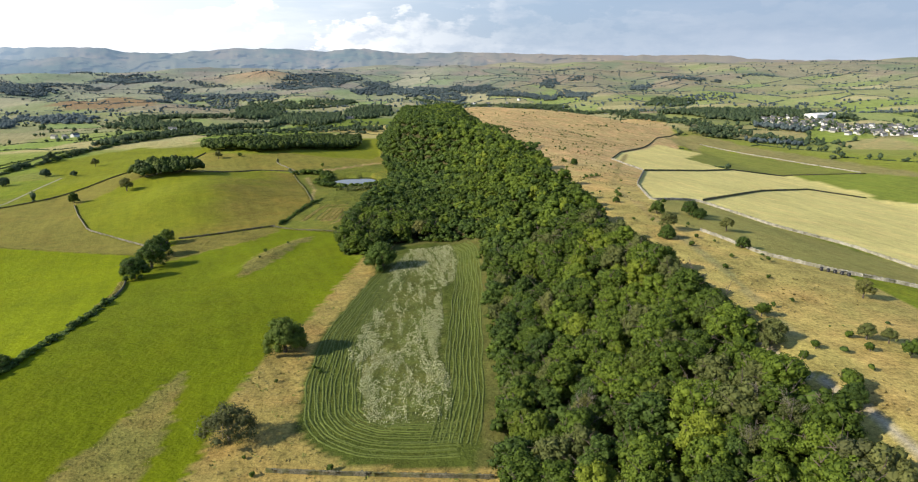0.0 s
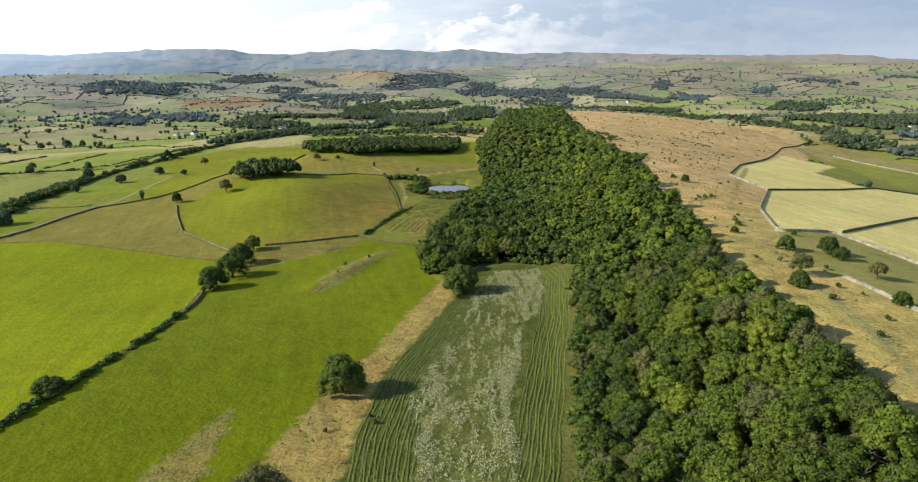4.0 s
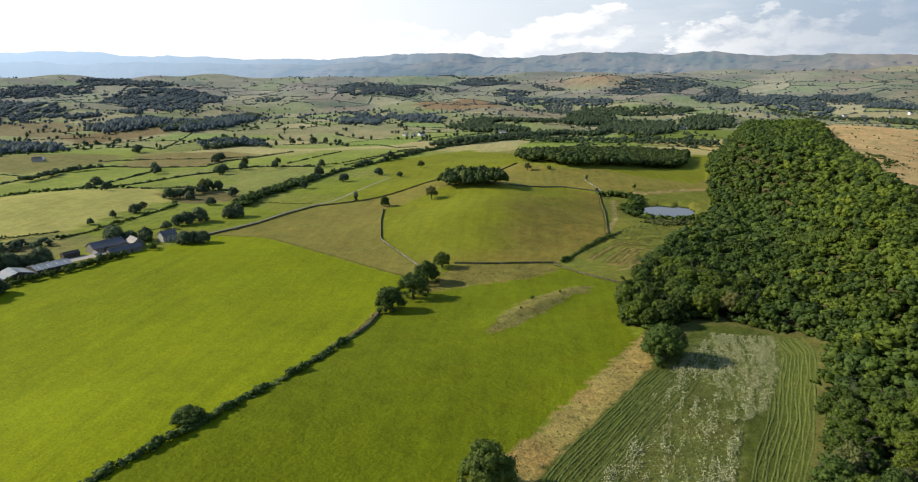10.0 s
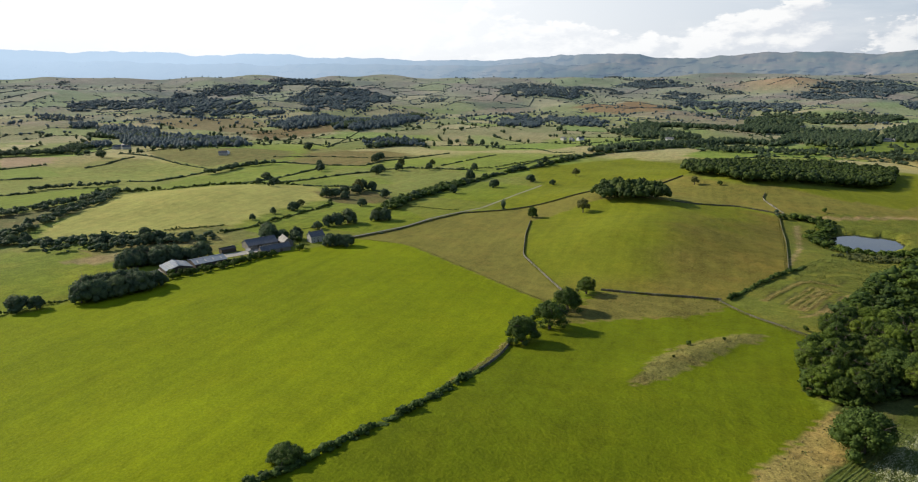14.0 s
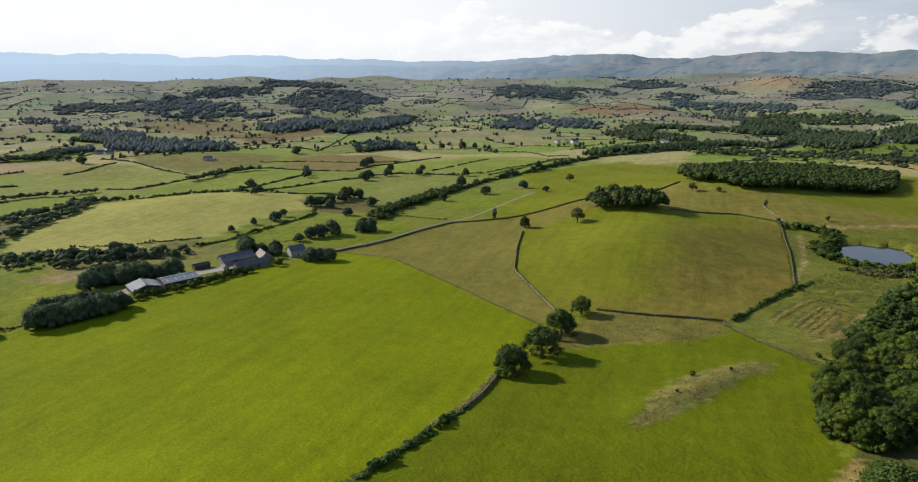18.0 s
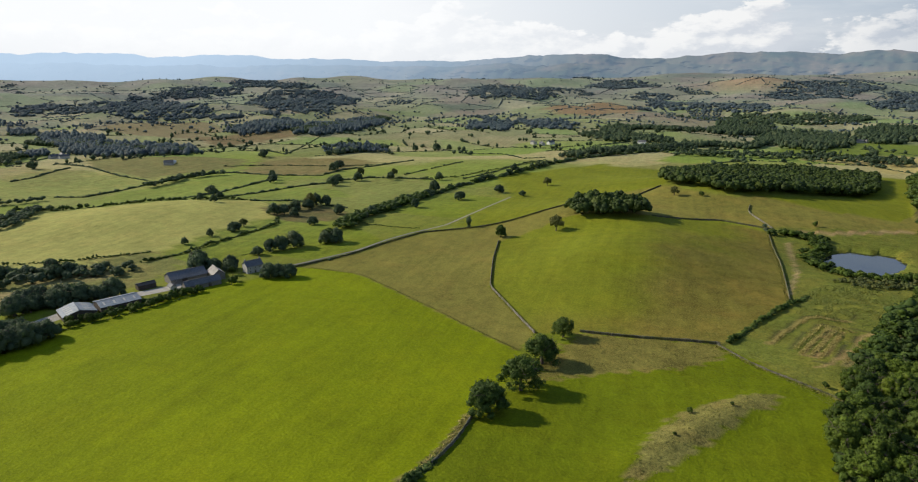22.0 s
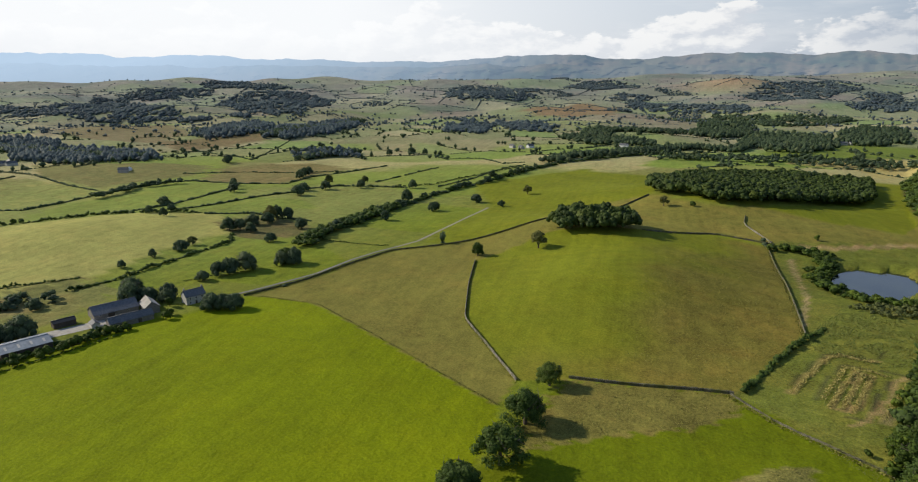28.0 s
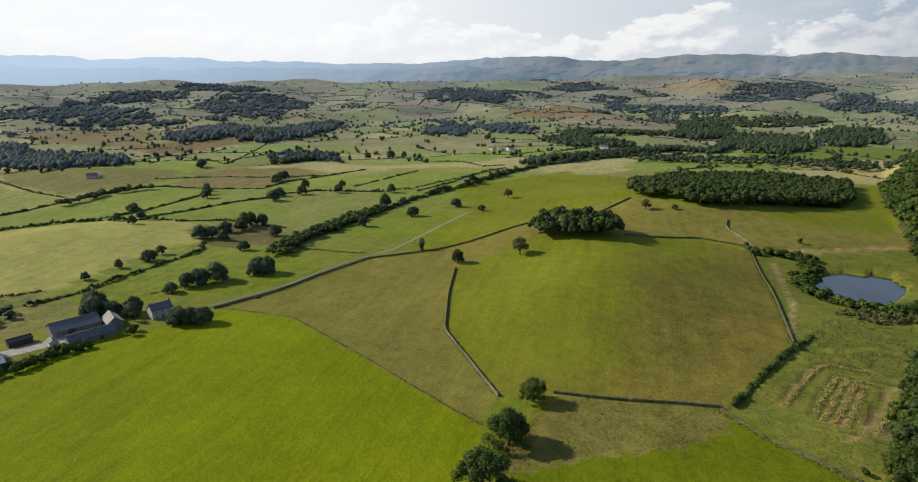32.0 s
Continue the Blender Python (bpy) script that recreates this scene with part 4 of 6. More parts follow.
strip("lane", [(-436, 415), (-434, 433), (-433, 453), (-432, 484), (-440, 524), (-442, 552), (-441, 575)], 2.6, M_ROAD, "narrow grey tarmac lane", "road", 0.25)
strip("track", [(-441, 570), (-440, 597), (-455, 663), (-480, 751)], 3.0, M_TRACK, "pale stony track across a pasture", "track", 0.2)

# pond
v = np.array([(*p, -19.4) for p in POND])
me = bpy.data.meshes.new("pond")
me.from_pydata([tuple(p) for p in v * 1.0], [], [tuple(range(len(v)))])
me.materials.append(M_WATER)
tagged(new("pond", me), "still pond reflecting the blue-grey sky", "pond", kind="structure")


# ---------- the far country ----------
def lumpy(x, y, s):
    return (np.sin(x / (61 * s) + 2.1 * np.sin(y / (97 * s))) + np.sin(y / (53 * s) + 1.7 * np.sin(x / (83 * s) + 1)) + 0.7 * np.sin((x + y) / (37 * s) + 2)) / 2.7


def lump(seed, n):
    r = np.random.default_rng(seed)
    v = np.array([(1, 0, 0), (0, 1, 0), (-1, 0, 0), (0, -1, 0), (0, 0, 1), (0, 0, -1)]) * (5.2, 5.2, 6.5) * r.uniform(0.85, 1.2, (6, 1)) + (0, 0, 6.5)
    f = np.array([(0, 1, 4), (1, 2, 4), (2, 3, 4), (3, 0, 4), (1, 0, 5), (2, 1, 5), (3, 2, 5), (0, 3, 5)])
    d = r.normal(size=(n, 3))
    d[:, 2] = np.abs(d[:, 2])
    d /= np.linalg.norm(d, axis=1)[:, None]
    return join([(v, f)] + ([leaves(r, d * (4.6, 4.6, 6) + (0, 0, 6.5), d, 1.9)] if n else []))


KNOBS = [lump(200 + s, 6) for s in range(6)]
CLUMPS = [lump(220 + s, 1) for s in range(6)]
BUILT = [p for _, _, p in FIELDS[:25]] + [[(-350, 645), (-280, 665), (-285, 725), (-355, 695)], [(-405, 825), (-255, 820), (-140, 1000), (-170, 1250), (-410, 1150)], [(-500, 200), (-500, 420), (-400, 420), (-400, 200)]]


def far_country():
    r = np.random.default_rng(11)
    x, y = r.uniform(-2500, 1900, 300000), r.uniform(150, 2900, 300000)
    d = np.hypot(x + 40, y - 120)
    e = x - (88 - 0.095 * (y - 250))
    open_land = (d > 400) & (d < 2300) & ~((e > -90) & (e < 60 + 0.36 * np.maximum(y - 250, 0)) & (y < 1540) & (e < 480))
    x, y, d = x[open_land], y[open_land], d[open_land]
    for poly in BUILT:
        m = ~inside(x, y, poly)
        x, y, d = x[m], y[m], d[m]
    _, gap = cells(x, y, 128.0, 3.0)
    m = ~((d < 1250) & (x < -430))
    x, y, d, gap = x[m], y[m], d[m], gap[m]
    # hedges: points near a field's bound are moved onto it
    m = gap < 22
    hx, hy, g = x[m], y[m], gap[m]
    for _ in range(3):
        gx, gy = (cells(hx + 0.5, hy, 128.0, 3.0)[1] - g) / 0.5, (cells(hx, hy + 0.5, 128.0, 3.0)[1] - g) / 0.5
        k = np.minimum(g / np.maximum(gx * gx + gy * gy, 0.3), 12)
        hx, hy = hx - gx * k, hy - gy * k
        g = cells(hx, hy, 128.0, 3.0)[1]
    m = (g < 1.5) & (lumpy(hx, hy, 1.3) > -0.35) & (r.uniform(size=len(hx)) < np.interp(np.hypot(hx, hy), (1200, 1900), (0.8, 0.5)))
    hx, hy = hx[m], hy[m]
    n = len(hx)
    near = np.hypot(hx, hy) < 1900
    for m, mat in ((near, M_LEAF_HALF_HAZED), (~near, M_LEAF_HAZED)):
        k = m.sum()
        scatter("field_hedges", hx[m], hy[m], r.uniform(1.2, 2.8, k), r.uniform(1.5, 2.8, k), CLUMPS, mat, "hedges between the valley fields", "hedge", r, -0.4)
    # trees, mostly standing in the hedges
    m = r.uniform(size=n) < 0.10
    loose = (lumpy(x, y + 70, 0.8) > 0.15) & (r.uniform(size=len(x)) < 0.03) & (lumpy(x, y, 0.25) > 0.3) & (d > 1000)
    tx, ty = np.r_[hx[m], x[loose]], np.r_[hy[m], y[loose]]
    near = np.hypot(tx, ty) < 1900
    for m, mat, form in ((near, M_LEAF_HALF_HAZED, KNOBS), (~near, M_LEAF_HAZED, KNOBS)):
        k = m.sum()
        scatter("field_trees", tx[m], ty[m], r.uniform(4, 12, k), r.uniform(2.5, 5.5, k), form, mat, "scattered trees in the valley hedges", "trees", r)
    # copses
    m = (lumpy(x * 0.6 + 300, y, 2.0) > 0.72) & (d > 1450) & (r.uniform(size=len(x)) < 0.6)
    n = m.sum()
    for pick, mat in ((m & (x > -900), M_LEAF_HALF_HAZED), (m & (x <= -900), M_LEAF_HAZED)):
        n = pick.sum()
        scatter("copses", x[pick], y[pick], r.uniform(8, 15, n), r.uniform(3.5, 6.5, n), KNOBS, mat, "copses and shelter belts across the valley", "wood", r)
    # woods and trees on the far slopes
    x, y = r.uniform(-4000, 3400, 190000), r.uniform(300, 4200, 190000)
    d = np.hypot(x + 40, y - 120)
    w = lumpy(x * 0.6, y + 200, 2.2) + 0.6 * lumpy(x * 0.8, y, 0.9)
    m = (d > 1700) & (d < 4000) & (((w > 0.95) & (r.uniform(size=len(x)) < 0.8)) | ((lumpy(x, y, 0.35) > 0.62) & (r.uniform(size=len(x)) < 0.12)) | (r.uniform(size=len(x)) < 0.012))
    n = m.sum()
    scatter("hill_woods", x[m], y[m], r.uniform(4, 10, n), r.uniform(3, 6, n), KNOBS, M_LEAF_HAZED, "dark woods on the distant hills", "wood", r)
    # hedges on the far slopes
    x, y = r.uniform(-3600, 3000, 190000), r.uniform(500, 3700, 190000)
    d = np.hypot(x + 40, y - 120)
    x, y = x[(d > 2250) & (d < 3500)], y[(d > 2250) & (d < 3500)]
    g = cells(x, y, 165.0, 5.0)[1]
    x, y, g = x[g < 24], y[g < 24], g[g < 24]
    for _ in range(3):
        gx, gy = (cells(x + 0.5, y, 165.0, 5.0)[1] - g) / 0.5, (cells(x, y + 0.5, 165.0, 5.0)[1] - g) / 0.5
        k = np.minimum(g / np.maximum(gx * gx + gy * gy, 0.3), 14)
        x, y = x - gx * k, y - gy * k
        g = cells(x, y, 165.0, 5.0)[1]
    m = (g < 2) & (lumpy(x, y, 2.0) > -0.3) & (r.uniform(size=len(x)) < 0.8)
    n = m.sum()
    scatter("slope_hedges", x[m], y[m], r.uniform(2, 4.5, n), r.uniform(2.2, 4.2, n), CLUMPS, M_LEAF_HAZED, "hedges on the distant slopes", "hedge", r, -0.4)
    # the wooded river bank below the ridge
    q, _ = along([(640, 1080), (510, 1190), (440, 1500), (380, 2000), (180, 2350), (-200, 2500)], 3.0)
    q = q + r.normal(size=q.shape) * 16
    n = len(q)
    scatter("river_wood", q[:, 0], q[:, 1], r.uniform(9, 16, n), r.uniform(4, 8, n), TINY_TREES, M_LEAF_HALF_HAZED, "trees along the river below the ridge", "wood", r)
    q, _ = along([(-511, 1310), (-330, 1390), (-150, 1440), (60, 1500)], 1.6)
    q = q + r.normal(size=q.shape) * 17
    n = len(q)
    scatter("north_wood", q[:, 0], q[:, 1], r.uniform(8, 14, n), r.uniform(4, 7, n), TINY_TREES, M_LEAF_HALF_HAZED, "belt of trees beyond the plantation", "wood", r)


far_country()

VALLEY_HEDGES = [
    [(-1238, 510), (-1149, 527), (-1025, 528), (-952, 539)], [(-1070, 405), (-1091, 441), (-1140, 484), (-1153, 505)], [(-910, 412), (-882, 434), (-895, 475), (-917, 524)],
    [(-925, 527), (-942, 633), (-928, 656), (-849, 688), (-799, 725)], [(-891, 240), (-890, 270), (-888, 300)], [(-1030, 270), (-1021, 290), (-1008, 334)], [(-1112, 308), (-1121, 345), (-1127, 369)], [(-762, 485), (-773, 544), (-818, 642), (-850, 678)], [(-733, 527), (-735, 574), (-743, 643), (-733, 692)],
    [(-748, 698), (-728, 750), (-645, 795)], [(-686, 540), (-658, 577), (-619, 583), (-581, 593)], [(-808, 732), (-830, 785), (-822, 858), (-826, 935)]]
MOOR_HEDGES = [
    [(-1088, 851), (-1192, 967), (-1295, 1085)], [(-708, 800), (-717, 870), (-734, 958)], [(-1277, 781), (-1319, 874), (-1190, 872), (-1088, 851)], [(-869, 1112), (-787, 1139), (-697, 1081), (-678, 1119)],
    [(-615, 822), (-619, 896), (-658, 1037), (-660, 1091)], [(-693, 1300), (-682, 1396), (-671, 1519)], [(-369, 1352), (-325, 1418), (-238, 1495)], [(-1000, 680), (-960, 760), (-900, 800), (-826, 860)]]
for pts in VALLEY_HEDGES:
    hedge(pts, 2.6, 3.2, "dark hedge between green valley fields", 0.04, step=1.3, kinds=KNOBS, mat=M_LEAF_HALF_HAZED)
for pts in MOOR_HEDGES:
    hedge(pts, 2.4, 2.8, "broken hedge on rough moorland pasture", 0.15, step=2.0, kinds=KNOBS, mat=M_LEAF_HALF_HAZED)
hedge([(-841, 350), (-841, 367), (-806, 385), (-786, 425), (-766, 468), (-694, 541)], 5.0, 5.0, "tall thick hedge round a rounded field", 0.02, step=2.0)


def belt(pts, width, tall, mat, label, seed, kinds=None, gap=5.5):
    """A wood or line of trees of that width along a line."""
    r = np.random.default_rng(seed)
    q, g = along(pts, gap * gap / width)
    o = r.uniform(-0.5, 0.5, len(q)) * width
    x, y = q[:, 0] - g[:, 1] * o + r.normal(size=len(q)) * 2, q[:, 1] + g[:, 0] * o + r.normal(size=len(q)) * 2
    n = len(q)
    scatter("tree_belt", x, y, tall * r.uniform(0.65, 1.15, n), r.uniform(3.2, 5.6, n), kinds or TINY_TREES, mat, label, "wood", r)


NEAR_BELTS = [(12, 10, [(-890, 511), (-905, 548), (-930, 585), (-925, 638)]), (18, 9, [(-748, 200), (-753, 250), (-775, 302), (-791, 335), (-824, 373)]), (14, 9, [(-620, 195), (-636, 226), (-674, 252), (-705, 274), (-725, 298), (-752, 328), (-790, 352)]), (10, 8, [(-902, 297), (-908, 329), (-893, 358), (-894, 393)]), (40, 12, [(-1297, 300), (-1297, 342), (-1285, 389), (-1305, 439), (-1422, 505)]), (14, 7, [(-615, 205), (-606, 233), (-590, 248), (-575, 268), (-545, 300), (-515, 322)]), (50, 12, [(-1655, 599), (-1473, 646), (-1388, 658), (-1228, 737)]),
              (45, 13, [(-1370, 1074), (-1418, 1207), (-1643, 1602)]), (30, 11, [(-1697, 1076), (-1446, 1107)]), (24, 11, [(-1019, 911), (-1018, 973), (-1012, 1044)]),
              (30, 12, [(-648, 1138), (-639, 1220), (-603, 1285), (-563, 1415), (-523, 1493), (-446, 1488), (-443, 1635), (-377, 1897)])]
FAR_BELTS = [(60, 14, [(-587, 1733), (-528, 1898)]), (60, 12, [(-317, 1876), (-219, 1935)]), (40, 12, [(-805, 1594), (-795, 1702), (-685, 1680), (-615, 1697)])]
HILL_BELTS = [(70, 12, [(-1829, 591), (-1816, 645)]), (60, 12, [(-1408, 547), (-1420, 504)]), (70, 12, [(-1952, 1164), (-1950, 1251)]), (40, 12, [(625, 1346), (683, 1317), (702, 1280)]), (20, 10, [(495, 1089), (596, 1088)]),
              (70, 13, [(123, 2607), (279, 2520), (368, 2457)]), (90, 13, [(-37, 2851), (47, 2780), (144, 2797)])]
belt([(-506, 525), (-529, 570), (-538, 607), (-556, 660), (-570, 700)], 15, 9, M_LEAF_DARK, "thick alder wood along a stream", 299, MID_TREES, 4.6)
for k, (width, tall, pts) in enumerate(NEAR_BELTS):
    belt(pts, width, tall, M_LEAF_HALF_HAZED, "belt of dark trees across the valley", 300 + k, KNOBS if k > 5 else MID_TREES)
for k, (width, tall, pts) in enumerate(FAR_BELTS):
    belt(pts, width, tall, M_LEAF_HALF_HAZED if pts[0][1] < 2000 else M_LEAF_HAZED, "dark wood on the far side of the valley", 330 + k, KNOBS, 6.0)
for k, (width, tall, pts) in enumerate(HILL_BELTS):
    belt(pts, width, tall, M_LEAF_HAZED, "dark wood on a distant hillside", 360 + k, KNOBS, 7.0)


# woods of the far valley and the fell sides: outlines cast from the camera's view
VALLEY_WOODS = []
VALLEY_WOODS.append([(-2470, 761), (-2536, 878), (-2136, 982), (-1997, 1183), (-2056, 1225), (-2455, 1320), (-2835, 1389), (-2939, 1302), (-2670, 1172), (-2583, 965), (-2754, 944), (-2677, 815)])
VALLEY_WOODS.append([(-2931, 1334), (-2740, 1456), (-2820, 1602), (-2780, 1735), (-2955, 1839), (-3139, 1740), (-2912, 1489)])
VALLEY_WOODS.append([(-2453, 1559), (-2121, 1459), (-1861, 1427), (-1803, 1490), (-1924, 1621), (-2240, 1991), (-2507, 2073), (-2686, 2003), (-2584, 1751)])
VALLEY_WOODS.append([(-2937, 1844), (-2767, 1961), (-2729, 2138), (-2907, 2159), (-3477, 2271), (-3238, 1952)])
VALLEY_WOODS.append([(-1536, 980), (-1431, 967), (-1425, 1108), (-1735, 1339), (-1749, 1187)])
VALLEY_WOODS.append([(-1343, 1051), (-1297, 1084), (-1331, 1236), (-1437, 1421), (-1654, 1577), (-1688, 1436), (-1416, 1118)])
VALLEY_WOODS.append([(-1642, 598), (-1527, 608), (-1366, 578), (-1228, 627), (-1186, 715), (-1310, 781), (-1405, 741), (-1503, 676), (-1622, 718), (-1776, 696), (-1766, 645)])
VALLEY_WOODS.append([(-1043, 911), (-1012, 970), (-955, 994), (-1043, 1074), (-1059, 1009), (-1106, 972)])
VALLEY_WOODS.append([(-1138, 1433), (-1025, 1450), (-1174, 1677), (-1325, 1840), (-1414, 1798)])
VALLEY_WOODS.append([(-1247, 1798), (-1040, 1598), (-920, 1610), (-969, 1695), (-1100, 1773), (-1284, 1880)])
VALLEY_WOODS.append([(-806, 1542), (-732, 1530), (-792, 1672), (-863, 1754), (-862, 1656)])
VALLEY_WOODS.append([(-1174, 2542), (-1007, 2380), (-805, 2387), (-665, 2345), (-760, 2673), (-919, 2529), (-1235, 2779)])
VALLEY_WOODS.append([(-873, 2073), (-823, 2281), (-597, 2117), (-461, 2175), (-361, 2237), (-380, 2352), (-560, 2266), (-757, 2356)])
VALLEY_WOODS.append([(-600, 1677), (-536, 1645), (-528, 1878), (-595, 2123), (-678, 1973)])
VALLEY_WOODS.append([(-475, 1652), (-393, 1518), (-324, 1528), (-304, 1689), (-349, 1879), (-449, 1939), (-517, 1889)])
VALLEY_WOODS.append([(-329, 1830), (-263, 1762), (-202, 1827), (-229, 2086), (-322, 2159), (-345, 1990)])
VALLEY_WOODS.append([(-855, 2922), (-683, 2750), (-560, 2991), (-499, 3326), (-587, 3463), (-793, 3458), (-854, 3143)])
VALLEY_WOODS.append([(-425, 2630), (-286, 2626), (-365, 3355), (-462, 3218)])
VALLEY_WOODS.append([(-1340, 2720), (-1180, 2774), (-1216, 2883), (-1360, 2868)])
VALLEY_WOODS.append([(-1765, 3071), (-1464, 2902), (-1433, 3272), (-1576, 3373), (-1811, 3363)])
VALLEY_WOODS.append([(-1843, 2246), (-1681, 2225), (-1604, 2403), (-1612, 2640), (-1930, 3026), (-2016, 2787), (-2173, 2700)])
VALLEY_WOODS.append([(-221, 2587), (14, 2479), (38, 2613), (-172, 2963), (-370, 3047)])
VALLEY_WOODS.append([(383, 2540), (468, 2377), (538, 2565), (441, 2765)])
VALLEY_WOODS.append([(608, 2108), (713, 2023), (824, 2227), (719, 2351)])
VALLEY_WOODS.append([(962, 3081), (1083, 2955), (1193, 2927), (1169, 2897), (1038, 2901), (936, 2994)])
VALLEY_WOODS.append([(344, 2792), (409, 2801), (471, 3103), (427, 3135)])
VALLEY_WOODS.append([(528, 3062), (582, 3051), (598, 3141), (542, 3145)])
VALLEY_WOODS.append([(555, 1612), (605, 1477), (667, 1405), (707, 1524), (700, 1838)])
VALLEY_WOODS.append([(412, 1112), (468, 1085), (524, 1204), (487, 1271)])
VALLEY_WOODS.append([(722, 2687), (785, 2655), (866, 2933), (807, 2959)])


def valley_wood(poly, seed):
    """Broadleaf wood with a ragged edge; trees stand wider apart the farther off it lies."""
    r = np.random.default_rng(seed)
    p = np.array(poly)
    away = math.hypot(p[:, 0].mean() + 40, p[:, 1].mean() - 120)
    gap = 8.5 if away < 1900 else 10.0 if away < 2500 else 11.5
    x, y = fill(poly, gap, r, 0.7)
    x, y = x + r.normal(size=len(x)) * gap * 0.8, y + r.normal(size=len(x)) * gap * 0.8
    keep = lumpy(x * 1.7 + seed * 40, y * 1.7, 0.5) + 0.5 * lumpy(x, y + seed * 90, 0.22) > (-0.45 if away < 2300 else -0.22)
    x, y = x[keep], y[keep]
    n = len(x)
    scatter("valley_wood", x, y, r.uniform(9, 18, n) * (1.0 if away < 1900 else 0.72), r.uniform(0.5, 0.8, n) * gap, TINY_TREES if away < 1500 else KNOBS, M_LEAF_HALF_HAZED if away < (2300 if p[:, 0].mean() > -900 else 1200) else M_LEAF_HAZED, "dark broadleaf wood on the valley side", "wood", r, -1.0)


for k, poly in enumerate(VALLEY_WOODS):
    valley_wood(poly, 400 + k)


# ---------- fells on the skyline ----------
SKYLINE = [(-100, 1.2), (-77.7, 1.34), (-74.1, 1.14), (-73, 1.32), (-67.4, 1.29), (-66.1, 0.99), (-61.6, 1.25), (-58.4, 1.22), (-57, 0.94), (-51, 0.95), (-47, 0.71), (-43.9, 0.85), (-41.9, 0.70),
           (-36.8, 1.08), (-32.8, 1.31), (-28.8, 1.33), (-26.9, 0.92), (-23.4, 0.97), (-20, 1.25), (-18.2, 1.45), (-17.1, 1.31), (-14.4, 1.40), (-11.8, 1.12), (-9, 1.41), (-7.7, 1.38), (-4.8, 1.03),
           (1.8, 1.13), (5.9, 0.98), (10.9, 0.88), (15.8, 0.81), (22.4, 0.83), (25.2, 0.5), (29.7, 0.35), (35.1, 0.41), (60, 0.6)]


def shade_fell(n):
    w = here(n)
    x = n.add("SeparateXYZ", i0=w).outputs[0]
    # Blue emission stands in for haze over the fells, strongest westward.
    haze_glow = n.mix(n.span(x, -4300, -2300), (0.46, 0.60, 0.76), (0.104, 0.148, 0.205))
    haze_glow = n.mix(n.span(x, -900, 900), haze_glow, (0.062, 0.082, 0.110))
    f = n.noise(w, 0.004, 8.0, 0.66)
    turf = n.mix(n.span(f, 0.42, 0.58), (0.135, 0.110, 0.078), (0.055, 0.070, 0.052))
    turf = n.mix(n.span(n.noise(w, 0.0016, 4.0), 0.5, 0.6, 0.0, 0.7), turf, (0.10, 0.10, 0.07))
    # Westward the turf fades to near black, leaving mostly the haze glow.
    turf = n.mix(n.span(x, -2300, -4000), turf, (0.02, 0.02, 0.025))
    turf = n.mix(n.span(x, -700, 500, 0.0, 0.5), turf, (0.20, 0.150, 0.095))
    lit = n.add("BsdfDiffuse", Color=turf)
    far = n.add("Emission", Color=haze_glow, Strength=1.0)
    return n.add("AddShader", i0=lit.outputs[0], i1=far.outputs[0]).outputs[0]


def make_fells(name, label, first, last, share, seed, m):
    az = np.radians(np.arange(-100, 60.01, 0.16))
    el = np.interp(np.degrees(az), [p[0] for p in SKYLINE], [p[1] for p in SKYLINE])
    el = np.convolve(np.pad(el, 2, "edge"), np.ones(5) / 5, "valid") + np.array([0.1 * noise.fractal(Vector((a * 40, 0, seed)), 0.8, 2.1, 5) for a in az])
    if share < 1:
        el = el * np.array([share + 0.30 * noise.fractal(Vector((a * 11, 4.0, seed)), 0.8, 2.1, 5) for a in az])
    rows, steps = [], 18
    for k in range(steps):
        t = k / (steps - 1)
        fold = np.array([noise.fractal(Vector((a * 26, t * 1.8, seed + 3)), 0.7, 2.1, 6) for a in az])
        r = first + (last - first) * t + 330 * fold * t * (1.05 - t)
        top = 118 + last * np.tan(np.radians(el))
        rows.append(np.stack([-40 + r * np.sin(az), 120 + r * np.cos(az), top * t ** 0.8 + 30 * (1 - t) + 90 * fold * t * (1 - t)], 1))
    v = np.concatenate(rows)
    n = len(az)
    i = (np.arange(steps - 1)[:, None] * n + np.arange(n - 1)).ravel()
    tagged(new(name, mesh_of(name, v, np.stack([i, i + 1, i + n + 1, i + n], 1), m, True)), label, "mountains", kind="structure")


M_FELL = material("hazed_fell", shade_fell)
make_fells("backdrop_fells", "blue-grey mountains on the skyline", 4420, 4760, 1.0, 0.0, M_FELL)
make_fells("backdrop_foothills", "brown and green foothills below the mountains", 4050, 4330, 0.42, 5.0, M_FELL)



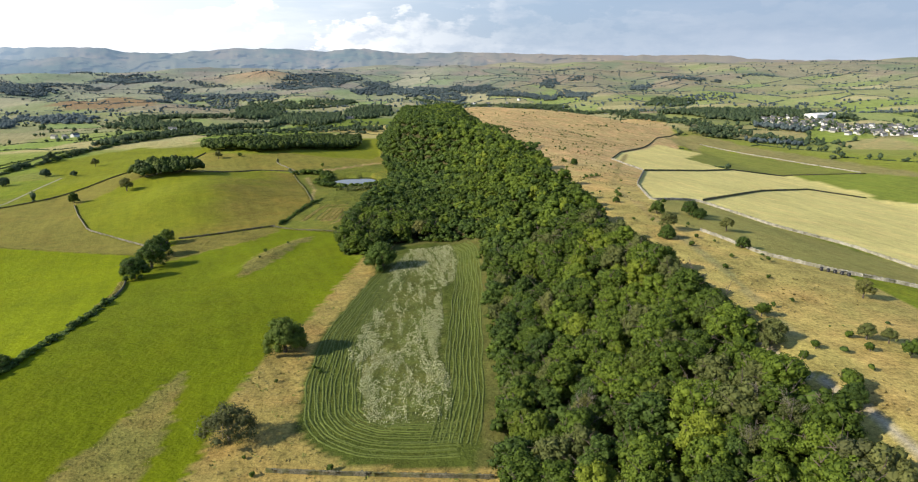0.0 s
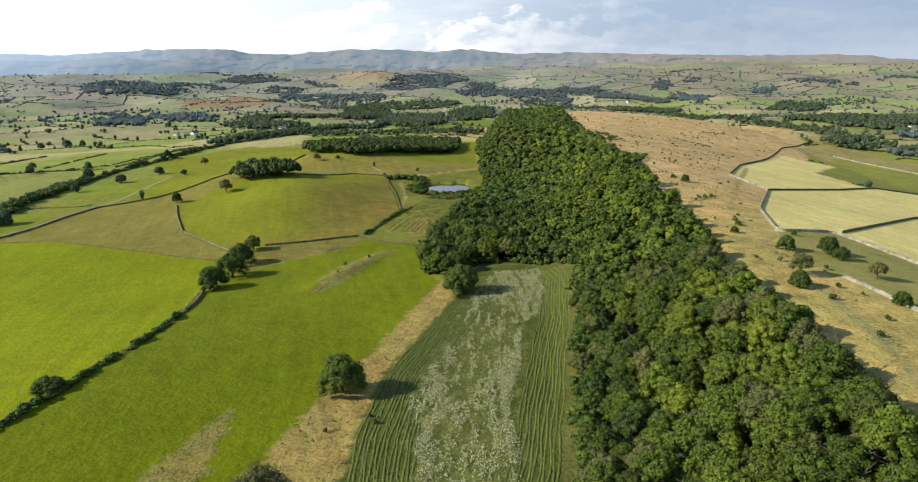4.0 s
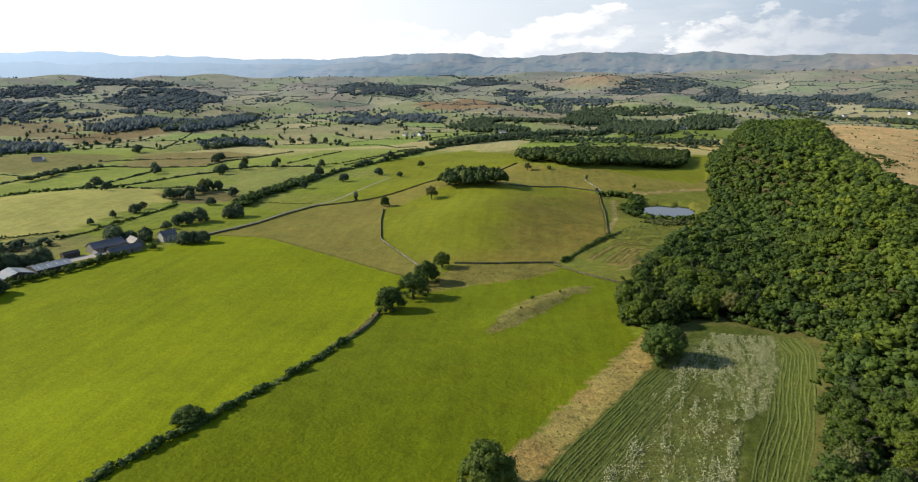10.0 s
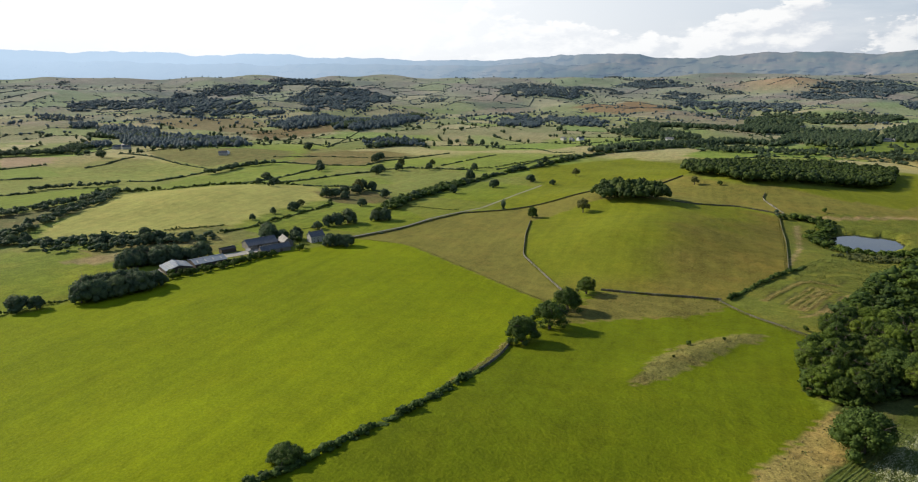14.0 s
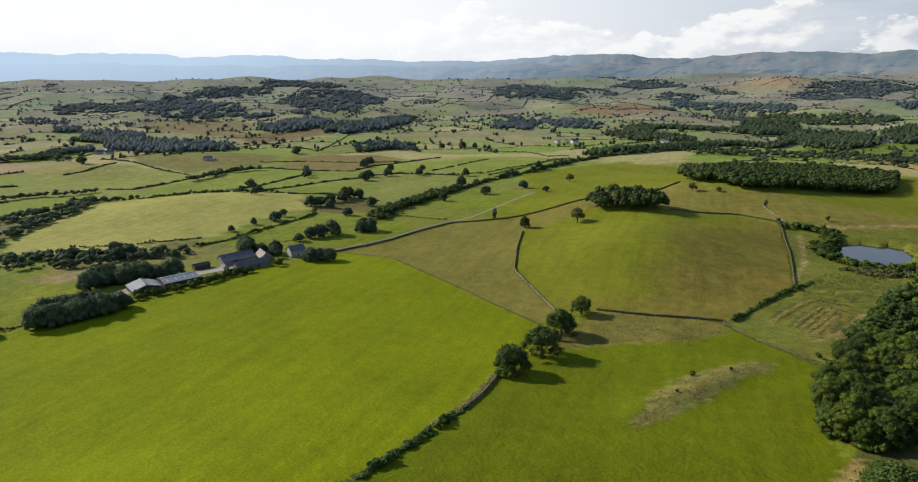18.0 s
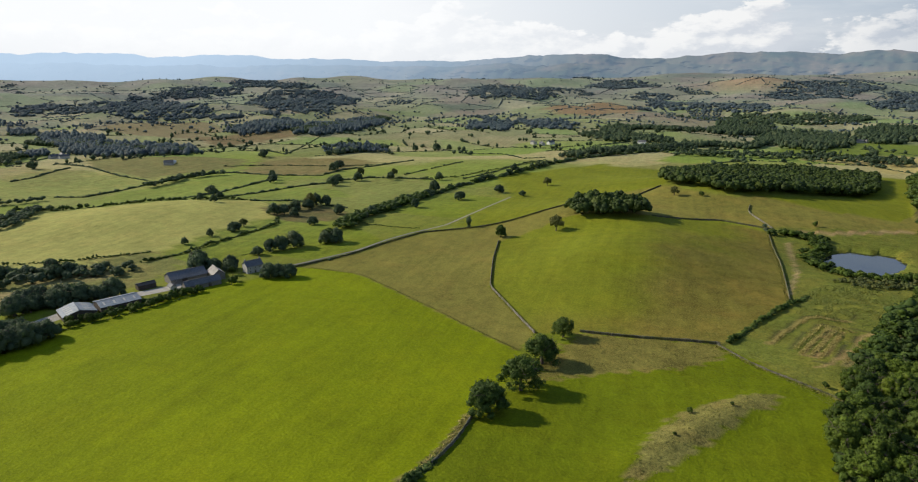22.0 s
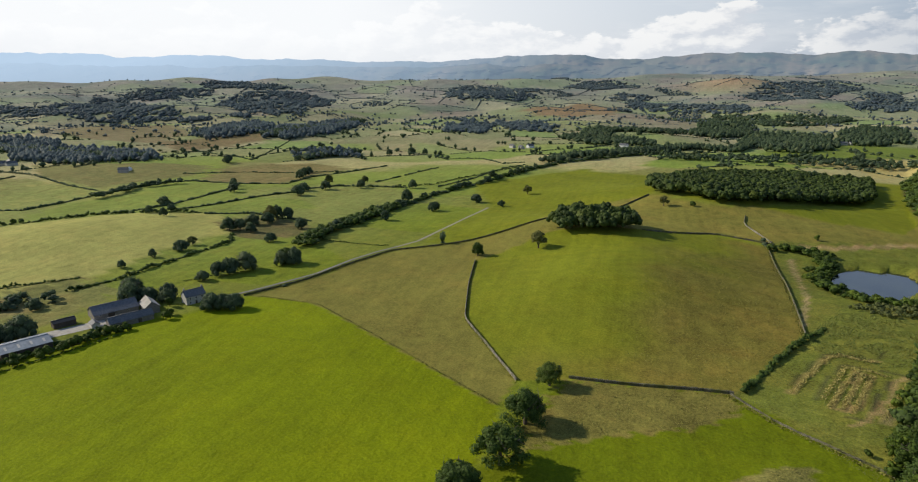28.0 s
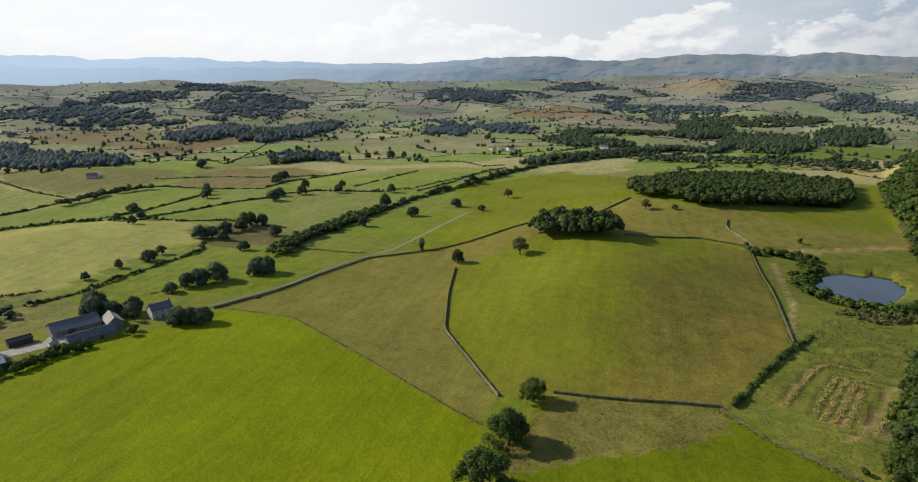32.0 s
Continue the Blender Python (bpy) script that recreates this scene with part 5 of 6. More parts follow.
# ---------- mown field ----------
def swath(chain, off, rng, amp=0.5):
    q, g = along(chain, 2.0)
    for _ in range(6):
        q[1:-1] = (q[:-2] + 2 * q[1:-1] + q[2:]) / 4
    g = np.gradient(q, axis=0)
    g /= np.hypot(*g.T)[:, None]
    q = q + np.stack([-g[:, 1], g[:, 0]], 1) * (off + amp * np.sin(q[:, 1] / 9.0 + off * 0.2) * 0.5 + 0.25 * np.sin(q[:, 1] / 5.0 + off * 1.9))[:, None]
    v, f = ribbon(q, ((-0.46, -0.05), (-0.28, 0.10), (0.0, 0.17), (0.28, 0.10), (0.46, -0.05)), 0.8, 0.10, rng)
    tagged(new("hay_swath", mesh_of("hay_swath", v, f, M_HAY)), "row of mown green hay drying on stubble", "hay swath", "swaths of the mown field")


WEST_SIDE = [(-43, 376), (-48, 338), (-55, 285), (-59, 246), (-56, 206), (-51, 178), (-43, 166), (-30, 158), (-14, 156), (2, 157)]
EAST_SIDE = [(6, 396), (11.5, 378), (13, 317), (11, 270), (10, 223), (9.5, 195), (7.5, 173), (6, 162)]
for k in range(14):
    swath(WEST_SIDE, 1.0 + 1.42 * k + 0.2 * (k % 3), rng)
for k in range(11):
    swath(EAST_SIDE, -0.9 - 1.40 * k - 0.2 * (k % 2), rng)


def grain(x, y, seed):
    """Smooth random values between 0 and 1 on a unit lattice."""
    i, j = np.floor(x), np.floor(y)
    u, v = x - i, y - j
    u, v = u * u * (3 - 2 * u), v * v * (3 - 2 * v)

    def at(a, b):
        return (np.sin(a * 127.1 + b * 311.7 + seed * 74.7) * 43758.5453) % 1
    return (at(i, j) * (1 - u) + at(i + 1, j) * u) * (1 - v) + (at(i, j + 1) * (1 - u) + at(i + 1, j + 1) * u) * v


def tufts(name, poly, spacing, size, mat, label, category, keep, upright=0.4, lift=0.2, seed=1, rise=None):
    r = np.random.default_rng(seed)
    x, y = fill(poly, spacing, r, 0.6)
    m = keep(x, y, r)
    x, y = x[m], y[m]
    n = r.normal(size=(len(x), 3)) * (1, 1, upright)
    n[:, 2] = np.abs(n[:, 2]) + 0.25
    n /= np.linalg.norm(n, axis=1)[:, None]
    up = lift if rise is None else lift + rise(x, y) * r.uniform(0.2, 1.0, len(x))
    v, f = leaves(r, np.stack([x, y, height(x, y) + up], 1), n, size)
    return tagged(new(name, mesh_of(name, v, f, mat)), label, category, kind="stuff")


THICK_WEST, THICK_EAST = [(-38, 276), (-40, 240), (-37, 212), (-29, 196), (-28, 180)], [(-3, 350), (-9, 312), (-10, 270), (-11, 232), (-8, 205), (-10, 180)]


def weed_cover(x, y):
    """How thick the pale weeds stand: two ragged bands and the far end of the strip, drawn out along the mowing."""
    lean = x + 0.10 * (y - 260)
    band = np.maximum(np.exp(-(off_line(x, y, THICK_WEST) / 6.5) ** 2), np.exp(-(off_line(x, y, THICK_EAST) / 6.0) ** 2))
    band = np.maximum(band, ease(305, 345, y + 0.5 * x))
    streak = grain(lean / 2.6, y / 15, 1) * 0.6 + grain(lean / 1.2, y / 5, 2) * 0.4
    rim = np.exp(-off_line(x, y, WHITE_STRIP + WHITE_STRIP[:1]) / 2.5)
    return 0.28 * band + 0.95 * streak + 0.38 * grain(x / 0.9, y / 1.3, 3) - 0.3 * rim


tufts("seed_heads", WHITE_STRIP, 0.34, 0.21, M_FLOWER, "pale flowering weeds left standing in the mown field", "weeds",
      lambda x, y, r: weed_cover(x, y) + r.normal(size=len(x)) * 0.12 > 0.80, 0.9, 0.15, 3, lambda x, y: 1.4 * np.clip(weed_cover(x, y) - 0.5, 0, 1))
tufts("green_regrowth", WHITE_STRIP, 0.5, 0.24, M_HAY, "green stalks among the pale weeds", "weeds", lambda x, y, r: weed_cover(x, y) + r.normal(size=len(x)) * 0.12 < 0.78, 1.2, 0.1, 4)
tufts("stubble_tufts", HAY, 0.8, 0.26, M_HAY, "short green stubble between the swaths", "stubble", lambda x, y, r: ~inside(x, y, WHITE_STRIP) & (grain(x / 3, y / 7, 6) > 0.4), 1.6, 0.05, 14)
tufts("dry_grass", FIELDS[12][2], 1.0, 0.36, M_DRY, "tussocks of straw-coloured grass along the field edge", "grass", lambda x, y, r: (y > 140) & (lumpy(x * 60, y * 60, 1.0) > 0.3), 1.5, 0.1, seed=5)
PLOT = [(-114, 494), (-113, 539), (-97, 534), (-100, 492)]
tufts("green_tussocks", FIELDS[12][2], 1.3, 0.5, M_REED, "green tussocks among the dry grass", "grass", lambda x, y, r: (y > 140) & (lumpy(x * 30 + 9, y * 30, 1.0) > 0.68), 1.5, 0.1, seed=8)
tufts("reeds", FIELDS[3][2], 0.8, 0.26, M_REED, "rank green reeds and rushes on wet ground", "reeds", lambda x, y, r: (lumpy(x * 7, y * 7, 1.0) > -0.4) & ~inside(x, y, POND) & ~inside(x, y, PLOT) & (x < -84), 3.0, 0.05, 6)

ROWS = [[(-126, 500), (-124, 523), (-121, 546), (-117, 552), (-109, 551), (-103, 553)]] + [[(-111.5 + 4.2 * k, 494), (-108.5 + 3.4 * k, 538 - 1.5 * k)] for k in range(3)] + [[(-115, 500), (-113, 538), (-104, 540), (-97, 538)], [(-93, 494), (-91, 512), (-89, 534)]]
tufts("seeding_rows", [(-130, 488), (-128, 545), (-122, 558), (-98, 560), (-86, 545), (-88, 488)], 0.5, 0.34, M_STRAW, "tawny rows of tall seeding weeds in an old plot", "weeds",
      lambda x, y, r: np.min([off_line(x, y, q) for q in ROWS], axis=0) + r.normal(size=len(x)) * 0.35 < 1.1, 1.0, 0.3, 9, lambda x, y: 0.8 + 0 * x)
tufts("plot_herbs", PLOT, 0.8, 0.4, M_REED, "rank green herbs between the weed rows", "weeds", lambda x, y, r: grain(x / 2.0, y / 4.0, 8) > 0.6, 1.5, 0.2, 10)
tufts("fen_herbs", [(-136, 570), (-128, 620), (-90, 640), (-84, 560), (-100, 548), (-128, 552)], 0.8, 0.36, M_REED, "tall green fen herbs below the pond", "weeds", lambda x, y, r: grain(x / 4, y / 5, 9) > 0.35, 1.5, 0.2, 12)
def margin(pts, wide, mat, label, seed):
    """Rank uncut grass along a bound between two fields."""
    p = np.array(pts, float)
    lo, hi = p.min(0) - 4, p.max(0) + 4
    tufts("grass_margin", [(lo[0], lo[1]), (hi[0], lo[1]), (hi[0], hi[1]), (lo[0], hi[1])], 0.7, 0.38, mat, label, "grass", lambda x, y, r: off_line(x, y, pts) + np.abs(r.normal(size=len(x))) * 0.3 < wide / 2, 1.0, 0.15, seed, lambda x, y: 0.4 + 0 * x)


margin([(-223, 417), (-298, 432), (-381, 445), (-428, 427)], 1.5, M_TUSSOCK, "rank grass along the bound between two pastures", 41)
margin([(-230, 442), (-262, 463), (-295, 484), (-330, 531), (-362, 579)], 1.8, M_TUSSOCK, "rank grass at the foot of a field wall", 42)
margin([(-196, 344), (-188, 326), (-182, 306), (-179, 290)], 2.6, M_STRAW, "dry grass at the foot of a field wall", 43)
margin([(-148, 481), (-125, 467), (-100, 457), (-86, 452)], 2.2, M_TUSSOCK, "rank grass along a tumbled wall", 44)
margin([(-148, 486), (-160, 481), (-185, 469), (-212, 459)], 1.6, M_TUSSOCK, "rank grass along a field wall", 45)
margin([(-201, 749), (-168, 661), (-137, 568)], 1.8, M_TUSSOCK, "rank grass along a field wall", 46)
margin([(-427, 426), (-424, 471), (-431, 518), (-434, 563), (-401, 615), (-374, 667)], 2.0, M_TUSSOCK, "rank grass along the lane wall", 47)
margin([(-229, 439), (-261, 460), (-293, 481), (-328, 528), (-360, 576)], 1.2, M_TUSSOCK, "rank grass at the foot of a field wall", 48)
tufts("bank_tussocks", FIELDS[10][2], 0.9, 0.34, M_TUSSOCK, "rough tussocks on a dry bank", "grass", lambda x, y, r: grain(x / 2.5, y / 4, 11) > 0.3, 2.6, 0.06, 31)
tufts("corner_tussocks", FIELDS[11][2], 0.9, 0.32, M_TUSSOCK, "straw-coloured tussocks in an unmown corner", "grass", lambda x, y, r: (y > 138) & (grain(x / 2.5, y / 4, 12) > 0.3), 2.6, 0.06, 32)
tufts("wallside_tussocks", FIELDS[9][2], 1.0, 0.36, M_TUSSOCK, "rough dry grass below a field wall", "grass", lambda x, y, r: grain(x / 3, y / 4, 13) > 0.4, 2.6, 0.06, 33)
tufts("pasture_tussocks", [(-237, 640), (-215, 752), (-196, 749), (-137, 575), (-146, 484), (-200, 468), (-222, 520), (-232, 580)], 1.5, 0.36, M_TUSSOCK, "dry tussocks scattered over the rounded pasture", "grass",
      lambda x, y, r: grain(x / 6, y / 9, 14) * 0.6 + grain(x / 2, y / 2, 15) * 0.4 + 0.25 * ease(-235, -175, x + 0.3 * (y - 600)) > 0.66, 1.2, 0.08, 34)


# ---------- scrub ----------
def bushes(name, xs, ys, lo, hi, mat, label, seed):
    r = np.random.default_rng(seed)
    xs, ys = np.array(xs, float), np.array(ys, float)
    n = len(xs)
    t = r.uniform(lo, hi, n)
    return scatter(name, xs, ys, t, t * r.uniform(0.42, 0.62, n), MID_TREES if hi > 3.7 else TINY_TREES, mat, label, "bushes", r, -0.2 * lo)


r = np.random.default_rng(21)
q, _ = along([(-192, 745), (-178, 755), (-160, 752), (-153, 735), (-153, 705), (-150, 682), (-138, 664), (-122, 656), (-106, 656), (-92, 668), (-82, 692)], 0.75)
q = q + r.normal(size=q.shape) * 3.6
q = q[~inside(q[:, 0], q[:, 1], POND)]
bushes("pond_scrub", q[:, 0], q[:, 1], 3.5, 8.2, M_LEAF, "willow scrub round the pond", 22)
x, y = fill([(-128, 632), (-105, 626), (-82, 645), (-84, 668), (-98, 660), (-112, 650)], 4.0, r)
bushes("willow_thicket", x, y, 3.0, 5.0, M_LEAF_PALE, "pale willow thicket beside the pond", 23)
HEATH = [(88, 100), (92, 180), (86, 240), (80, 330), (74, 420), (64, 560), (45, 720), (24, 900), (10, 1080), (0, 1220), (60, 1400), (260, 1420), (430, 1330), (440, 1130), (330, 1050), (170, 720), (136, 585), (148, 520), (112, 415), (104, 350), (112, 290), (140, 200), (200, 100)]
x, y = fill(HEATH, 12.5, r, 0.9)
m = r.uniform(size=len(x)) < 0.5
m &= lumpy(x * 3, y * 3, 1.0) > -0.1
bushes("heath_scrub", x[m], y[m], 0.9, 3.6, M_LEAF_DARK, "small thorn bushes dotted over the dry heath", 24)
x, y = fill([(42, 572), (44, 630), (60, 643), (80, 633), (74, 590), (66, 545), (53, 534)], 6.0, r, 0.8)
bushes("thorn_thicket", x, y, 3.0, 6.5, M_LEAF_DARK, "dark thorn thicket at the edge of the wood", 25)
x, y = fill([(42, 790), (44, 855), (60, 840), (72, 780), (56, 732)], 6.5, r, 0.8)
bushes("thorn_thicket", x, y, 2.0, 4.6, M_LEAF_DARK, "thorn scrub on a limestone outcrop", 26)
q, _ = along([(68, 526), (82, 536)], 1.8)
q = np.r_[q, along([(84, 424), (101, 443)], 1.8)[0], along([(208, 1036), (248, 1050)], 2.5)[0], along([(150, 930), (196, 905)], 3.0)[0]]
q = q + r.normal(size=q.shape) * 1.6
bushes("thorn_thicket", q[:, 0], q[:, 1], 1.5, 3.2, M_LEAF_DARK, "low strips of thorn scrub on the heath", 29)
tufts("heath_tussocks", HEATH, 3.2, 0.5, M_DRY, "brown bents and bracken on the heath", "grass", lambda x, y, r: (lumpy(x * 5, y * 5, 1.0) > 0.15) & (y < 900), 0.5, 0.15, 27)
for kind, x, y, tall, label in (
        ("oak1", 103, 319, 6.5, "round hawthorn on the heath"), ("ash1", 97, 283, 8.0, "spreading thorn tree on the heath"), ("oak3", 121, 321, 7.5, "hawthorn beside a stone wall"),
        ("oak2", 124, 314, 5.5, "hawthorn beside a stone wall"), ("ash2", 127, 289, 6.0, "thin ash beside a stone wall"), ("oak0", 121, 257, 5.0, "round dark holly beside a stone wall"),
        ("ash3", 137, 200, 7.5, "lone ash on the heath"), ("bush0", 92, 178, 5.0, "thorn bush at the wood's edge"), ("ash0", 87, 161, 8.5, "grey-green ash at the wood's edge"),
        ("bush1", 92, 134, 6.0, "bright green bush by a stony path"), ("ash2", 114, 162, 5.5, "thin small ash on the heath"), ("bush2", 110, 163, 2.4, "low thorn on the heath"), ("ash0", 85, 158, 7.5, "round grey-green ash at the wood's edge"), ("bush1", 96, 155, 3.0, "thorn bush on the heath"), ("bush0", 90, 150, 2.6, "low bright bush by a stony path"), ("oak2", 90, 128, 6.5, "thorn tree by a stony path"), ("oak1", 92, 268, 6.0, "round hawthorn on the heath"), ("ash1", 119, 160, 5.0, "small ash on the heath"),
        ("bush0", 119, 151, 6.0, "bright green bush on the heath"), ("bush1", 110, 154, 3.0, "low thorn bush on the heath"), ("bush2", 116, 350, 3.0, "thorn bush by a wall"),
        ("bush0", 95, 300, 2.2, "small thorn on the heath"), ("oak3", 91, 495, 5.0, "small dark thorn on the heath"), ("oak1", 85, 510, 3.5, "small dark thorn on the heath"), ("oak0", 88, 345, 4.0, "small dark thorn on the heath"), ("oak2", 94, 362, 3.4, "small dark thorn on the heath"), ("bush1", 106, 270, 2.4, "small thorn on the heath"), ("bush2", 99, 256, 2.6, "small thorn on the heath"),
        ("bush0", 109, 240, 2.0, "small thorn on the heath"), ("bush1", 100, 225, 2.4, "small thorn on the heath"), ("bush2", 112, 215, 1.8, "small thorn on the heath"),
        ("bush1", -52, 213, 2.2, "dark thorn bush in dry grass"), ("bush2", -55, 217, 1.6, "small thorn bush in dry grass"), ("bush0", -66, 205, 1.6, "small thorn bush in dry grass"),
        ("bush0", -36, 152, 2.2, "dark bush by a field wall"), ("bush2", -57, 150, 1.8, "dark bush by a field wall"), ("bush1", -62, 158, 1.5, "dark bush in dry grass"),
        ("bush0", -130, 405, 2.6, "thorn bush on a dry bank"), ("bush1", -118, 418, 2.2, "thorn bush on a dry bank"), ("bush2", -126, 380, 1.6, "thorn bush on a dry bank"),
        ("bush0", -94, 462, 3.2, "bush beside a stone wall"), ("bush1", -190, 385, 2.6, "small thorn in rough grass"),
        ("bush1", -197, 392, 2.0, "small thorn in rough grass")):
    plant(kind, x, y, tall * (1.25 if tall > 4.5 and x > 80 and y > 220 else 1.0), label, "bush" if "bush" in kind else "tree", name="thorn_bush" if "bush" in kind else "hawthorn_tree" if "oak" in kind else "ash_tree")

VALLEY_TREES = []
VALLEY_TREES += [("field0", -542, 301, 12), ("field1", -535, 308, 11), ("field2", -530, 298, 10), ("field3", -561, 276, 10), ("field0", -556, 272, 8), ("field1", -609, 222, 9), ("field2", -603, 232, 8), ("field3", -612, 232, 8), ("field0", -530, 267, 7), ("field1", -516, 319, 7), ("field2", -504, 330, 7), ("field3", -419, 188, 9), ("field0", -416, 196, 9)]
VALLEY_TREES += [("field1", -779, 542, 9), ("field2", -695, 502, 9), ("field3", -795, 639, 11), ("field0", -846, 786, 12), ("field1", -713, 675, 13), ("field2", -720, 723, 11), ("field3", -690, 757, 11), ("field0", -1060, 931, 13), ("field1", -1082, 801, 13), ("field2", -582, 731, 13), ("field3", -517, 707, 11), ("field0", -540, 519, 9), ("field1", -561, 567, 10)]
VALLEY_TREES += [("field0", -567, 430, 8), ("field1", -569, 455, 9), ("field2", -605, 519, 11), ("field3", -598, 526, 12), ("field0", -584, 528, 10), ("field1", -605, 560, 12), ("field2", -617, 579, 13), ("field1", -470, 482, 13), ("field3", -468, 492, 12), ("field0", -422, 398, 9), ("field2", -417, 403, 10)]
VALLEY_TREES += [("field0", -472, 373, 13), ("field1", -466, 382, 9), ("field2", -460, 391, 11), ("field3", -425, 400, 9), ("field0", -413, 407, 10.5), ("field1", -420, 402, 9), ("bush0", -446, 384, 6), ("field1", -480, 424, 8.5), ("field2", -483, 437, 11), ("field3", -481, 446, 12), ("field0", -480, 457, 13), ("field1", -466, 489, 11)]
VALLEY_TREES += [("ash1", -602, 526, 11), ("field2", -610, 546, 12), ("ash2", -614, 570, 14), ("field3", -610, 588, 11), ("field0", -519, 704, 11), ("field1", -510, 768, 10), ("field2", -472, 763, 8), ("ash3", -486, 836, 10), ("field3", -526, 642, 9), ("ash0", -580, 470, 8), ("field1", -556, 402, 6), ("ash3", -309, 806, 10)]
VALLEY_TREES += [("bush1", -285, 815, 5), ("bush2", -172, 790, 5), ("field2", -828, 764, 13), ("ash1", -743, 748, 14), ("ash2", -704, 776, 11), ("field0", -636, 797, 12), ("field3", -845, 669, 10), ("ash0", -795, 551, 8), ("field1", -735, 700, 12), ("field2", -871, 811, 11), ("field3", -1069, 791, 12), ("field0", -960, 1071, 12)]
VALLEY_TREES += [("field1", -952, 1125, 12), ("field2", -929, 1139, 11), ("field3", -1019, 899, 10), ("field0", -725, 501, 9), ("field1", -727, 525, 8), ("field2", -1180, 461, 13), ("field3", -819, 653, 10), ("field0", -695, 1615, 13), ("field1", -633, 1647, 13), ("field2", -291, 1452, 11), ("field3", -239, 1504, 12)]
for kind, x, y, tall in VALLEY_TREES:
    plant(kind, x, y, tall * r.uniform(1.0, 1.35), "full-leaved tree in the valley fields" if tall > 7 else "bush in the valley fields", name="valley_tree", wide=r.uniform(0.75, 1.15))
for pts in ([(-421, 222), (-418, 240), (-424, 256)], [(-427, 224), (-426, 236), (-429, 252)], [(-462, 254), (-466, 270), (-466, 287), (-461, 300), (-457, 312)], [(-472, 262), (-476, 282), (-470, 302)], [(-420, 250), (-410, 264)], [(-413, 216), (-409, 236), (-411, 258)]):
    q, _ = along(pts, 4.0)
    for x, y in q:
        plant("field%d" % r.integers(0, 4), x + r.normal() * 2, y + r.normal() * 2, r.uniform(8.5, 15), "dark tree in the shelter belt beside the farm", group="shelter belt", name="shelter_tree")
x, y = fill([(-580, 225), (-590, 260), (-560, 285), (-525, 350), (-505, 350), (-520, 290), (-545, 240)], 7.0, r, 0.8)
bushes("marsh_scrub", x, y, 2.5, 9.5, M_LEAF_HALF_HAZED, "scrub and small trees on rough wet ground", 28)
hedge([(-427, 292), (-427, 305), (-427, 325), (-428, 341), (-425, 352)], 3.4, 3.6, "dense hedge between the farm sheds and a field")
hedge([(-418, 262), (-417, 283), (-418, 314), (-423, 351)], 1.2, 1.2, "low ragged hedge along the farm boundary")
for x, y in along([(-421, 268), (-422, 296), (-423, 318), (-426, 336), (-426, 352)], 3.6)[0]:
    plant("bush%d" % r.integers(0, 3), x + r.normal(), y + r.normal(), r.uniform(3.4, 5.6), "dark bush in the overgrown hedge before the farm", "bush", name="garden_bush")
for x, y, tall in ((-427, 276, 5.5), (-427, 281, 4.5), (-428, 298, 4.2), (-426, 372, 6), (-430, 377, 5)):
    plant("bush%d" % r.integers(0, 3), x, y, tall, "dark garden bush beside the farm", "bush", name="garden_bush")
for x, y, tall in ((-486, 379, 15), (-465, 380, 11), (-457, 388, 10), (-424, 398, 9), (-414, 406, 10)):
    plant("field%d" % r.integers(0, 4), x, y, tall, "dark broadleaf tree behind the farm", name="farm_tree")
hedge([(-408, 100), (-414, 150), (-419, 180), (-421, 196), (-420, 212)], 2.0, 2.2, "hedge along the edge of a green field")
hedge([(-597, 285), (-571, 322), (-553, 373)], 2.5, 2.6, "hedge along a field bank", 0.2)
hedge([(-449, 570), (-495, 554), (-536, 548)], 1.6, 1.6, "low overgrown wall between pastures")
hedge([(-488, 415), (-486, 440), (-484, 465)], 1.3, 1.5, "low boundary beside a row of trees")


# ---------- the farm ----------
def box(x0, x1, y0, y1, z0, z1):
    v = [(x, y, z) for z in (z0, z1) for x, y in ((x0, y0), (x1, y0), (x1, y1), (x0, y1))]
    return np.array(v, float), np.array([(0, 3, 2, 1), (4, 5, 6, 7), (0, 1, 5, 4), (1, 2, 6, 5), (2, 3, 7, 6), (3, 0, 4, 7)])


